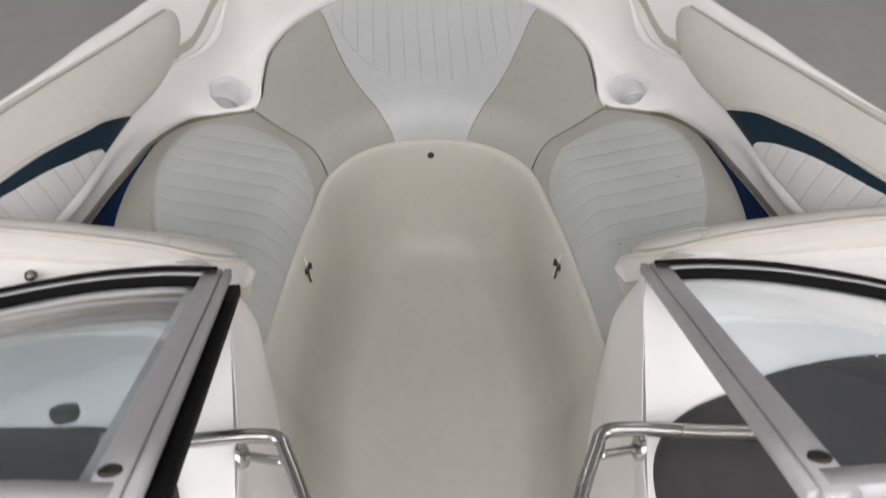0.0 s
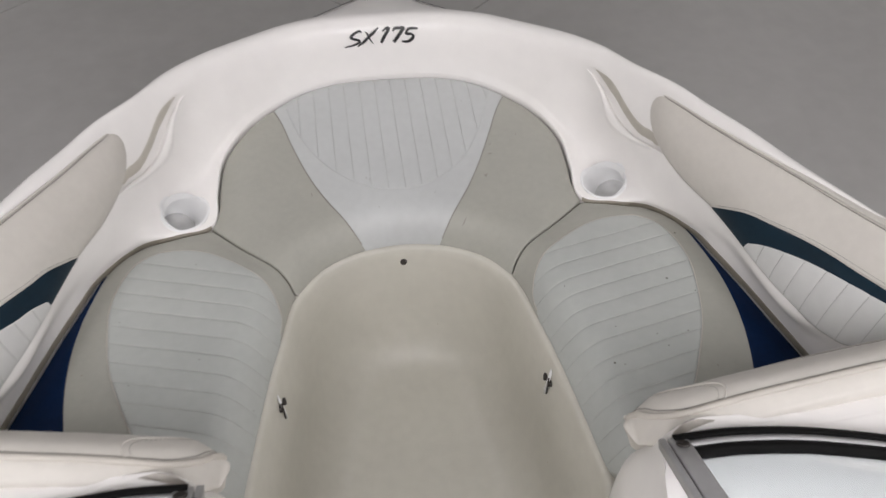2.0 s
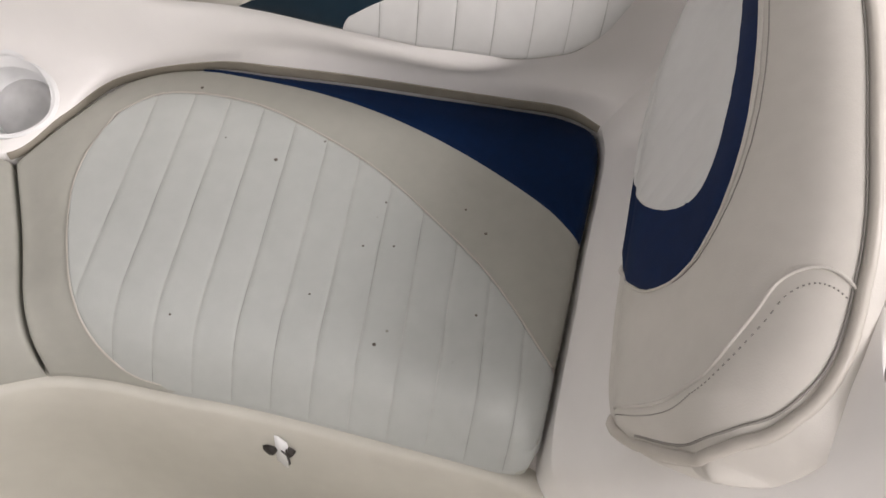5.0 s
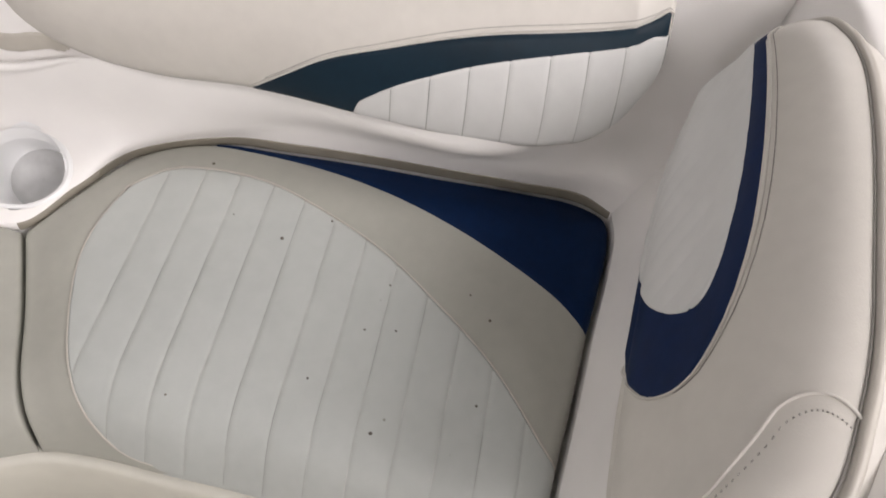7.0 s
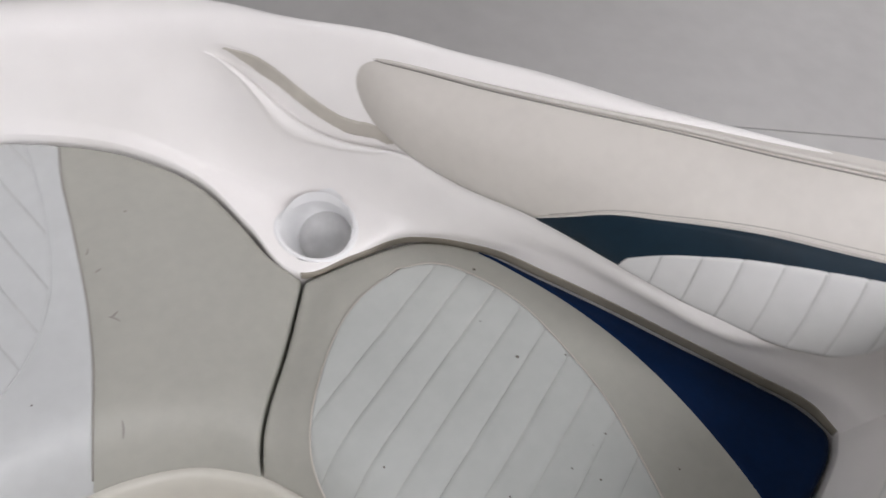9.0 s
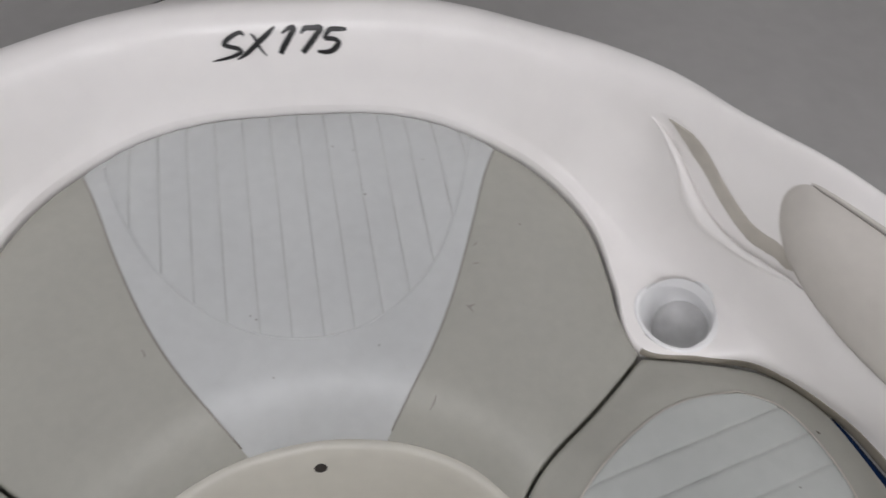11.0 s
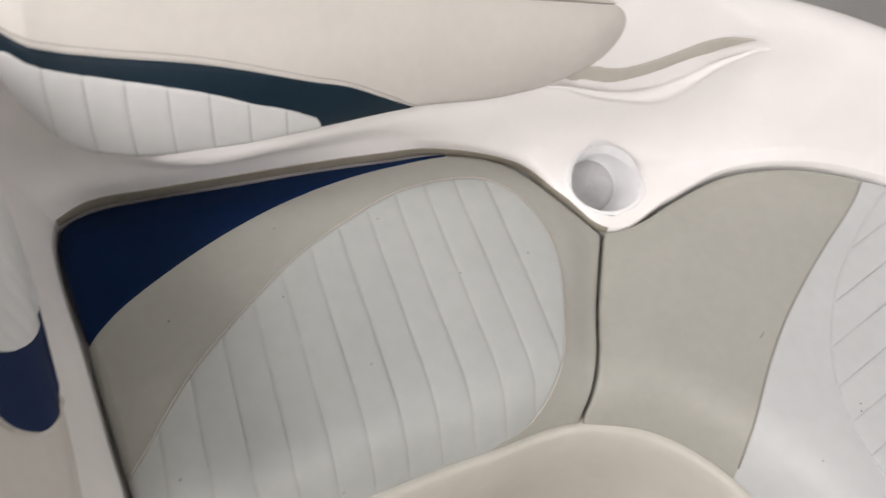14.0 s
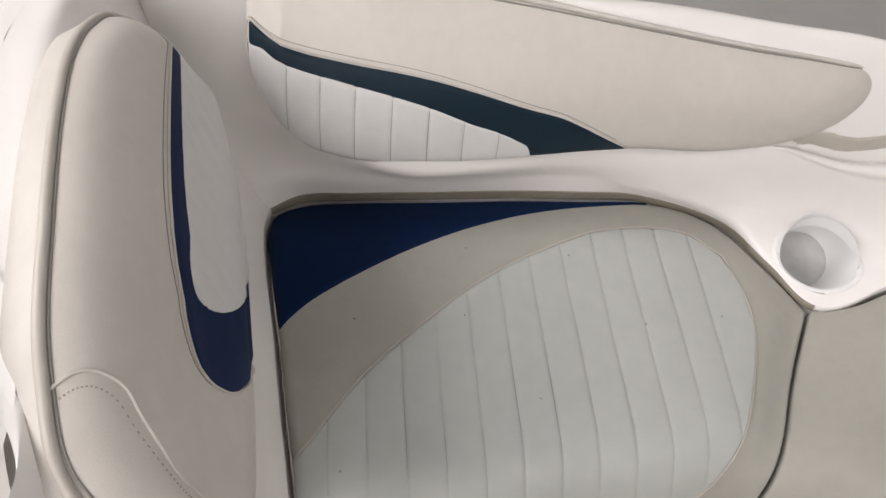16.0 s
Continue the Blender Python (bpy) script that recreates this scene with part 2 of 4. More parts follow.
K4 = [(0, .846, .603), (.118, .840, .603), (.204, .815, .604), (.296, .760, .604), (.360, .712, .603), (.417, .645, .600),
      (.462, .572, .598), (.516, .482, .606), (.552, .408, .622), (.590, .330, .634), (.630, .248, .645), (.668, .180, .652),
      (.706, .106, .657), (.742, .034, .662), (.774, -.036, .666), (.796, -.105, .675), (.800, -.185, .690)]
K5 = [(0, .885, .600), (.122, .876, .600), (.215, .846, .602), (.310, .790, .604), (.380, .737, .609), (.440, .667, .617),
      (.481, .582, .627), (.537, .490, .637), (.577, .415, .638), (.618, .333, .643), (.656, .250, .645), (.697, .172, .645),
      (.735, .098, .646), (.772, .026, .648), (.804, -.044, .650), (.832, -.112, .655), (.848, -.185, .665)]
K6 = [(0, 1.070, 0.548), (0.112, 0.984, 0.55), (0.236, 0.896, 0.55), (0.335, 0.828, 0.55), (0.415, 0.7537, 0.55), (0.49, 0.6802, 0.55), (0.545, 0.592, 0.55), (0.605, 0.4989, 0.55), (0.65, 0.4254, 0.55), (0.69, 0.347, 0.55), (0.7359, 0.2608, 0.55), (0.778, 0.182, 0.55), (0.8199, 0.105, 0.55), (0.8588, 0.03, 0.55), (0.8936, -0.045, 0.55), (0.925, -0.115, 0.55), (0.95, -0.19, 0.55)]
# bulkhead behind the seat, round the corner into the gangway
W1 = [(.671, -.104, .414), (.643, -.116, .414), (.598, -.124, .414), (.523, -.132, .414), (.437, -.143, .414), (.360, -.152, .414),
      (.312, -.160, .412), (.286, -.173, .40), (.268, -.210, .38), (.246, -.30, .32), (.178, -.60, .20), (.165, -1.0, .20)]
W2 = [(.688, -.120, .452), (.655, -.134, .450), (.605, -.140, .450), (.523, -.150, .450), (.437, -.160, .450), (.360, -.170, .450),
      (.304, -.178, .45), (.277, -.190, .45), (.261, -.226, .44), (.248, -.31, .41), (.196, -.60, .34), (.184, -1.0, .34)]
W3 = [(.764, -.160, .510), (.700, -.176, .530), (.618, -.172, .550), (.523, -.180, .550), (.437, -.190, .550), (.362, -.199, .550),
      (.296, -.207, .55), (.266, -.220, .55), (.252, -.250, .55), (.246, -.32, .54), (.206, -.60, .52), (.196, -1.0, .52)]
W4 = [(.800, -.185, .690), (.730, -.215, .705), (.640, -.240, .712), (.523, -.250, .718), (.437, -.258, .720), (.362, -.266, .722),
      (.298, -.270, .722), (.270, -.283, .722), (.252, -.308, .722), (.241, -.35, .722), (.196, -.60, .722), (.186, -1.0, .722)]


def rail(ctrl, per=12):
    """A smooth curve with the same number of steps between any two control points."""
    p = np.array(ctrl, float)
    out = []
    for i in range(len(p) - 1):
        p1, p2 = p[i], p[i + 1]
        p0 = p[i - 1] if i else 2 * p1 - p2
        p3 = p[i + 2] if i < len(p) - 2 else 2 * p2 - p1
        l = np.linalg.norm(p2 - p1)
        m1 = (p2 - p0) / max(np.linalg.norm(p2 - p0), 1e-6) * l
        m2 = (p3 - p1) / max(np.linalg.norm(p3 - p1), 1e-6) * l
        t = np.linspace(0, 1, per, endpoint=False)[:, None]
        out.append((2 * t**3 - 3 * t**2 + 1) * p1 + (t**3 - 2 * t**2 + t) * m1 + (3 * t**2 - 2 * t**3) * p2 + (t**3 - t**2) * m2)
    return np.concatenate(out + [p[-1:]])


# hand hold pressed into the coaming: its inner and outer edges over the deck's stations
HOLD_OUT = smooth_table((4.95, 5.15, 5.45, 5.93, 6.29, 6.79, 7.29, 7.55, 7.85), (2.62, 2.78, 2.82, 2.70, 2.47, 2.29, 2.31, 2.22, 2.10))
HOLD_IN = smooth_table((4.95, 5.15, 5.45, 5.80, 6.20, 6.79, 7.29, 7.55, 7.85), (2.58, 2.52, 2.36, 2.12, 1.92, 1.92, 2.02, 2.06, 2.06))


def pressed(P, along, across):
    """The deck sheet with the hand hold pressed in."""
    u = (np.arange(P.shape[0]) / along)[:, None]
    s = (np.arange(P.shape[1]) / across)[None, :]
    n = np.cross(np.gradient(P, axis=0), np.gradient(P, axis=1))
    n /= np.maximum(np.linalg.norm(n, axis=2, keepdims=True), 1e-9)
    a, b = HOLD_IN(u), HOLD_OUT(u)
    t = (s - a) / np.maximum(b - a, 0.05)
    step = np.clip((1.04 - t) / 0.16, 0, 1)
    step = step * step * (3 - 2 * step)
    floor = np.clip(t / 0.50, 0, 1)
    floor = floor * floor * (3 - 2 * floor)
    ends = np.clip((u - 4.95) / 0.35, 0, 1) * np.clip((7.85 - u) / 0.5, 0, 1)
    depth = 0.024 * floor * step * ends
    lip = 0.005 * np.exp(-(((t + 0.12) / 0.14) ** 2)) * ends
    n *= np.sign(n[P.shape[0] // 2, P.shape[1] // 2, 2])
    return P + n * lip[..., None] - depth[..., None] * np.array((-0.25, -0.05, 0.95))


def loft(curves, along=12, across=8):
    """A smooth sheet over matched curves: an array (along, across, 3)."""
    rails = np.stack([rail(c, along) for c in curves], 1)
    return np.stack([rail(r, across) for r in rails])

# ---------------------------------------------------------------- mesh helpers
def mesh_object(name, verts, faces, mat, smooth=True, sharp=None):
    me = bpy.data.meshes.new(name)
    me.from_pydata([tuple(map(float, v)) for v in verts], [], [tuple(map(int, f)) for f in faces])
    me.materials.append(mat)
    if smooth:
        me.polygons.foreach_set("use_smooth", [True] * len(me.polygons))
    if sharp:
        me.set_sharp_from_angle(angle=math.radians(sharp))
    me.update()
    return new(name, me)


def under(ob, parent, label=""):
    """Hang a mesh under its thing without moving it."""
    ob.parent = parent
    at = Matrix.Identity(4)
    p = parent
    while p is not None:
        at = p.matrix_basis @ at if p.parent is None else p.matrix_parent_inverse @ p.matrix_basis @ at
        p = p.parent
    ob.matrix_parent_inverse = at.inverted()
    if label:
        tagged(ob, label)
    return ob


def part(name, geo, mat, parent, label="", smooth=True, sharp=None):
    return under(mesh_object(name, geo[0], geo[1], mat, smooth, sharp), parent, label)


def outward(geo):
    """The same closed body with its open ends capped and all faces turned outward."""
    bm = bmesh.new()
    vs = [bm.verts.new(tuple(map(float, p))) for p in geo[0]]
    for q in geo[1]:
        bm.faces.new([vs[i] for i in q])
    bmesh.ops.holes_fill(bm, edges=[e for e in bm.edges if e.is_boundary], sides=0)
    bmesh.ops.recalc_face_normals(bm, faces=bm.faces[:])
    bm.verts.index_update()
    out = [tuple(v.co) for v in bm.verts], [[v.index for v in f.verts] for f in bm.faces]
    bm.free()
    return out


def thing(name, at, label, category, group=""):
    e = new(name)
    e.empty_display_size = 0.05
    e.matrix_basis = Matrix.Translation(at)
    return tagged(e, label, category, group)


def grid(P, closed=False, flip=False):
    """Quads over an array (n, m, 3)."""
    n, m = P.shape[:2]
    i, j = np.meshgrid(np.arange(n - 1), np.arange(m if closed else m - 1), indexing="ij")
    k = (j + 1) % m
    f = np.stack([i * m + j, (i + 1) * m + j, (i + 1) * m + k, i * m + k], -1).reshape(-1, 4)
    return P.reshape(-1, 3), f[:, ::-1] if flip else f


def side(geo, s):
    """The same on the port side (s = -1) or as it is."""
    v, f = np.array(geo[0], float).copy(), [tuple(q) for q in geo[1]]
    if s < 0:
        v[:, 0] *= -1
        f = [q[::-1] for q in f]
    return v, f


def join(*geos):
    vs, fs, n = [], [], 0
    for v, f in geos:
        vs.append(np.asarray(v, float))
        fs += [tuple(int(i) + n for i in q) for q in f]
        n += len(v)
    return np.concatenate(vs), fs


def weld(geo):
    """The same mesh with points that fall together made one."""
    v = np.asarray(geo[0], float)
    _, first, back = np.unique(np.round(v, 5), axis=0, return_index=True, return_inverse=True)
    back = np.ravel(back)
    faces = []
    for q in geo[1]:
        loop = [int(back[i]) for i in q]
        loop = [i for k, i in enumerate(loop) if i != loop[k - 1]]
        if len(set(loop)) == len(loop) and len(loop) > 2:
            faces.append(tuple(loop))
    return v[first], faces


def tube(path, r, seg=8, closed=False):
    """A round bar along a path; r is one radius or one for each point."""
    p = np.asarray(path, float)
    n = len(p)
    r = np.broadcast_to(np.asarray(r, float), n)
    t = np.roll(p, -1, 0) - np.roll(p, 1, 0) if closed else np.gradient(p, axis=0)
    t /= np.maximum(np.linalg.norm(t, axis=1, keepdims=True), 1e-9)
    ref = np.array([0.31, 0.17, 0.93])
    u = np.cross(t, ref)
    u /= np.maximum(np.linalg.norm(u, axis=1, keepdims=True), 1e-9)
    v = np.cross(t, u)
    a = np.linspace(0, 2 * np.pi, seg, endpoint=False)
    P = p[:, None] + r[:, None, None] * (np.cos(a)[None, :, None] * u[:, None] + np.sin(a)[None, :, None] * v[:, None])
    if closed:
        P = np.concatenate([P, P[:1]])
    verts, faces = grid(P, closed=True)
    faces = [tuple(f) for f in faces]
    if not closed:
        faces += [tuple(range(seg)), tuple(range((n - 1) * seg, n * seg))[::-1]]
    return verts, faces


def revolve(profile, centre, axis=(0, 0, 1), seg=40):
    """A turned body: profile rows of (radius, height) along the axis."""
    w = Vector(axis).normalized()
    u = w.orthogonal().normalized()
    v = w.cross(u)
    a = np.linspace(0, 2 * np.pi, seg, endpoint=False)
    pr = np.array(profile, float)
    P = (np.array(centre) + pr[:, 0, None, None] * (np.cos(a)[None, :, None] * np.array(u) + np.sin(a)[None, :, None] * np.array(v))
         + pr[:, 1, None, None] * np.array(w))
    verts, faces = grid(P, closed=True)
    faces = [tuple(f) for f in faces]
    for ring in (0, len(pr) - 1):
        if pr[ring, 0] > 1e-6:
            loop = tuple(range(ring * seg, (ring + 1) * seg))
            if ring:
                faces.append(loop)
    return verts, faces


def block(p0, p1, bevel=0.002):
    """A box between two corners with small bevels."""
    bm = bmesh.new()
    c, s = (np.array(p0) + np.array(p1)) / 2, np.abs(np.array(p1) - np.array(p0))
    bmesh.ops.create_cube(bm, size=1, matrix=Matrix.Translation(c) @ Matrix.Diagonal((*s, 1)))
    if bevel:
        bmesh.ops.bevel(bm, geom=bm.edges[:], offset=bevel, segments=2, affect="EDGES")
    v, f = [tuple(x.co) for x in bm.verts], [[x.index for x in q.verts] for q in bm.faces]
    bm.free()
    return np.array(v), f


def bar(a, b, width, height, up=(0, 0, 1), bevel=0.002):
    """A straight bar of rectangular section from a to b."""
    a, b = Vector(a), Vector(b)
    d = (b - a)
    length = d.length
    d.normalize()
    sidev = d.cross(Vector(up)).normalized()
    upv = sidev.cross(d)
    v, f = block((-length / 2, -width / 2, -height / 2), (length / 2, width / 2, height / 2), bevel)
    m = np.array([d, sidev, upv])
    return v @ m + np.array((a + b) / 2), f


def to_line(x, y, line):
    """Distance in plan from points to a polyline."""
    p = np.stack([np.ravel(x), np.ravel(y)], 1)[:, None]
    a, b = line[None, :-1, :2], line[None, 1:, :2]
    t = np.clip(((p - a) * (b - a)).sum(-1) / np.maximum(((b - a) ** 2).sum(-1), 1e-12), 0, 1)
    return np.linalg.norm(p - a - t[..., None] * (b - a), axis=-1).min(1).reshape(np.shape(x))


def shrink(poly, d):
    """The closed outline moved inward by d."""
    t = np.roll(poly, -1, 0) - np.roll(poly, 1, 0)
    n = np.stack([-t[:, 1], t[:, 0]], 1)
    n /= np.maximum(np.linalg.norm(n, axis=1, keepdims=True), 1e-9)
    area = (poly[:, 0] * np.roll(poly[:, 1], -1) - poly[:, 1] * np.roll(poly[:, 0], -1)).sum()
    return poly + n * d * np.sign(area)


def roundover(d, r):
    """How far a rounded edge has dropped at distance d from it."""
    q = np.clip(r - d, 0, r)
    return r - np.sqrt(np.maximum(r * r - q * q, 0))


def chords(poly, way, v):
    """Where the line across plan at offset v cuts an outline: least and greatest reach along way."""
    w = np.array(way) / np.linalg.norm(way)
    n = np.array([-w[1], w[0]])
    pv, pu = poly @ n - v, poly @ w
    qv, qu = np.roll(pv, -1), np.roll(pu, -1)
    hit = (pv < 0) != (qv < 0)
    if not hit.any():
        return None
    u = pu[hit] + (qu - pu)[hit] * (-pv[hit]) / (qv - pv)[hit]
    return u.min(), u.max()


def strip(poly, way, v0, v1, surf, lift=0.0022, pillow=0.0007, nv=9, nu=60, lip=None, even=True):
    """A strip of covering cut from an outline between two parallel seams, laid over the surface; over the lip it runs down."""
    w = np.array(way) / np.linalg.norm(way)
    n = np.array([-w[1], w[0]])
    rows = []
    steps = np.array((0, 0.015, 0.04, 0.08, 0.16, 0.35, 0.65, 0.84, 0.92, 0.96, 0.985, 1)) if pillow else np.linspace(0, 1, nv)
    if not even:
        steps = 0.5 - 0.5 * np.cos(np.pi * steps)
    for k, v in enumerate(v0 + (v1 - v0) * steps):
        c = chords(poly, way, v)
        if c is None:
            continue
        q = 0.5 - 0.5 * np.cos(np.pi * np.linspace(0, 1, nu))
        u = c[0] + (c[1] - c[0]) * q
        xy = u[:, None] * w + v * n
        gap_v = min(v - v0, v1 - v)
        s = 1 - np.exp(-((gap_v / 0.0018) ** 2)) if pillow else 1.0
        puff = np.sin(np.pi * steps[k]) if pillow else 0.0
        e0, e1 = u - c[0], c[1] - u
        if lip is not None:
            d = to_line(xy[[0, -1], 0], xy[[0, -1], 1], lip)
            e0, e1 = (e0 + 1 if d[0] < 0.008 else e0), (e1 + 1 if d[1] < 0.008 else e1)
        e = np.minimum(e0, e1)
        z = surf(xy[:, 0], xy[:, 1]) + lift * np.clip(e / 0.004, -0.6, 1) - 0.0008 * (1 - s) + pillow * puff
        row = np.column_stack([xy, z])
        first, last = row[0].copy(), row[-1].copy()
        first[:2] -= 0.001 * w
        last[:2] += 0.001 * w
        first[2] -= 0.03 if e0[0] > 0.5 else 0.002
        last[2] -= 0.03 if e1[-1] > 0.5 else 0.002
        rows.append(np.concatenate([[first], row, [last]]))
    return np.stack(rows) if len(rows) > 1 else None


SIDES = ((1, "starboard"), (-1, "port"))

# ---------------------------------------------------------------- hall
def hall():
    size = 8.0
    base = mesh_object("floor", *block((-size, -size, GROUND - 0.2), (size, size, GROUND - 0.006), 0), JOINT, False)
    tagged(base, "grey sealed concrete floor in large square slabs", "floor", kind="structure")
    def clip(poly, axis, sign, limit):
        out = []
        for p, q in zip(poly, poly[1:] + poly[:1]):
            dp, dq = limit - sign * p[axis], limit - sign * q[axis]
            if dp >= 0:
                out.append(p)
            if dp * dq < 0:
                t = dp / (dp - dq)
                out.append((p[0] + (q[0] - p[0]) * t, p[1] + (q[1] - p[1]) * t))
        return out

    gap = 0.005
    cuts_a, cuts_b = (-18.0, 2.80, 5.80, 8.8, 18.0), (-18.0, 3.36, 6.25, 9.2, 18.0)
    for a0, a1 in zip(cuts_a[:-1], cuts_a[1:]):
        for b0, b1 in zip(cuts_b[:-1], cuts_b[1:]):
            corner = [(a0 + gap, b0 + gap), (a0 + gap, b1 - gap), (a1 - gap, b1 - gap), (a1 - gap, b0 + gap)]
            xy = [((b - a) / 2, (a + b) / 2) for a, b in corner]
            for axis in (0, 1):
                for sign in (1, -1):
                    xy = clip(xy, axis, sign, size - 0.02) if xy else xy
            if len(xy) < 3:
                continue
            n = len(xy)
            v = [(x, y, GROUND) for x, y in xy] + [(x, y, GROUND - 0.03) for x, y in xy]
            f = [tuple(range(n))[::-1], tuple(range(n, 2 * n))] + [(k, (k + 1) % n, n + (k + 1) % n, n + k) for k in range(n)]
            part("slab", (v, f), CONCRETE, base, smooth=False)
    for name, a, b in (("wall_north", (-size, size, GROUND - 0.2), (size, size + 0.2, CEIL)),
                       ("wall_south", (-size, -size - 0.2, GROUND - 0.2), (size, -size, CEIL)),
                       ("wall_east", (size, -size, GROUND - 0.2), (size + 0.2, size, CEIL)),
                       ("wall_west", (-size - 0.2, -size, GROUND - 0.2), (-size, size, CEIL))):
        tagged(mesh_object(name, *block(a, b, 0), WALL, False), "plain off-white painted hall wall", "wall", kind="structure")
    tagged(mesh_object("ceiling", *block((-size, -size, CEIL), (size, size, CEIL + 0.2), 0), WALL, False),
           "plain off-white hall ceiling", "ceiling", kind="structure")
    for x, y, watt in LAMPS:
        e = thing("ceiling_light", (x, y, CEIL), "white tube light added under the hall ceiling, out of view", "light", "ceiling lights")
        part("housing", block((x - 0.30, y - 0.75, CEIL - 0.06), (x + 0.30, y + 0.75, CEIL), 0.008), LAMPBODY, e, smooth=False)
        part("tube", tube(np.linspace((x, y - 0.68, CEIL - 0.085), (x, y + 0.68, CEIL - 0.085), 6), 0.016), TUBE, e, "lit white tube")
        lamp = bpy.data.lights.new("tube_lamp", "AREA")
        lamp.shape, lamp.size, lamp.size_y, lamp.energy, lamp.color = "RECTANGLE", 0.56, 1.4, watt, (1.0, 0.972, 0.975)
        o = new("tube_lamp", lamp)
        o.matrix_basis = Matrix.Translation((x, y, CEIL - 0.11))


hall()

# ---------------------------------------------------------------- boat
boat = thing("boat", (0, 0, GROUND), "white fibreglass open-bow motorboat with cream and navy upholstery", "boat")
CUP = (0.426, 0.470)


def deck_half():
    return pressed(loft([K1, K2, K3, K4, K5, K6], 28, 44), 28, 44)


DECK = deck_half()
skirt = np.stack([rail(K1, 28)] * 3, 1)
skirt[:, 0, 2] -= 0.075
skirt[:, 1, 2] -= 0.012
lip = rail(K1, 28)
ROLL = (0.3, 0.8, 1, 1, 1, 0.6, 0, 0, 0, 0, 0, 0)
W_EDGE = [(x, y, z - 0.011 * k) for (x, y, z), k in zip(W4, ROLL)]
W_TOP = [(x + 0.0006, y - 0.034 * k - 0.0006, z) for (x, y, z), k in zip(W4, ROLL)]
BULK = loft([W1, W2, W3, W_EDGE, W_TOP], 14, 10)
wskirt = np.stack([rail(W1, 14)] * 2, 1)
wskirt[:, 0, 2] -= 0.07


def deck():
    geos = []
    for s, _ in SIDES:
        v, f = grid(DECK)
        hole = np.hypot(v[:, 0] - CUP[0], v[:, 1] - CUP[1]) < 0.0430
        f = np.array([q for q in f if not any(hole[i] for i in q)])
        geos += [side((v, f), s), side(grid(skirt), s), side(grid(BULK[:, 17:]), s)]
    geos = [(v, [q[::-1] for q in f]) for v, f in geos]
    return part("deck", weld(join(*geos)), GELCOAT, boat, "glossy white moulded fibreglass deck and coaming")


deck()
for s, _ in SIDES:
    v, f = side(grid(BULK[:, :18]), s)
    v, f = join((v, f), side(grid(wskirt), s))
    part("bulkhead", (v, [q[::-1] for q in f]), GELCOAT, boat, "white gelcoat bulkhead behind the seat")


def deck_edge_shade(s):
    """A dark strip that paints the shade on the moulding's edge, standing over the cushions."""
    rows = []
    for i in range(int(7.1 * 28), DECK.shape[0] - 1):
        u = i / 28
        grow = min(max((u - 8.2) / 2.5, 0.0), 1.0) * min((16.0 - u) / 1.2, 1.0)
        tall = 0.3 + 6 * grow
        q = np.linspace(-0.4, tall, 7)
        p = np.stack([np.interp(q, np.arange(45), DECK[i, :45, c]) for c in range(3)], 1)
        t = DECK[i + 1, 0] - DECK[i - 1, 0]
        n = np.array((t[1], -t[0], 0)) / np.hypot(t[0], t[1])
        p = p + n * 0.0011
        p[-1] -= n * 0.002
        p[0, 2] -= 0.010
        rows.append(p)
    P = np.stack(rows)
    part("moulding_edge", side(grid(P), s), EDGE_SHADE, boat, "dark strip coloured as shade on the deck moulding's edge")


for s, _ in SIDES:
    deck_edge_shade(s)


def hold_face(s):
    """The outer face of the pressed hand hold, with its shade put into the colour."""
    rows = []
    for u in np.linspace(5.2, 7.62, 150):
        a, c = float(HOLD_IN(u)), float(HOLD_OUT(u))
        i = u * 28
        i0 = int(i)
        col = DECK[i0] * (1 - i + i0) + DECK[i0 + 1] * (i - i0)
        at = np.arange(len(col)) / 44
        fade = min((u - 5.2) / 0.5, (7.62 - u) / 0.2, 1.0)
        q = c + (c - a) * np.linspace(-0.13 * fade, 0.035 * fade, 9)
        p = np.stack([np.interp(q, at, col[:, k]) for k in range(3)], 1)
        t = np.gradient(p, axis=0)
        n = np.cross(DECK[i0 + 1, 100] - DECK[i0, 100], t)
        n /= np.maximum(np.linalg.norm(n, axis=1, keepdims=True), 1e-9)
        n *= np.sign(n @ np.array((-0.8, -0.2, 0.3)))[:, None]
        lift = np.full((9, 1), 0.0012)
        lift[[0, -1]] = -0.0004
        rows.append(p + n * lift)
    part("hand_hold_face", side(grid(np.stack(rows)), s), HOLD_SHADE, boat, "outer face of the hand hold, coloured as in shade")


for s, _ in SIDES:
    hold_face(s)


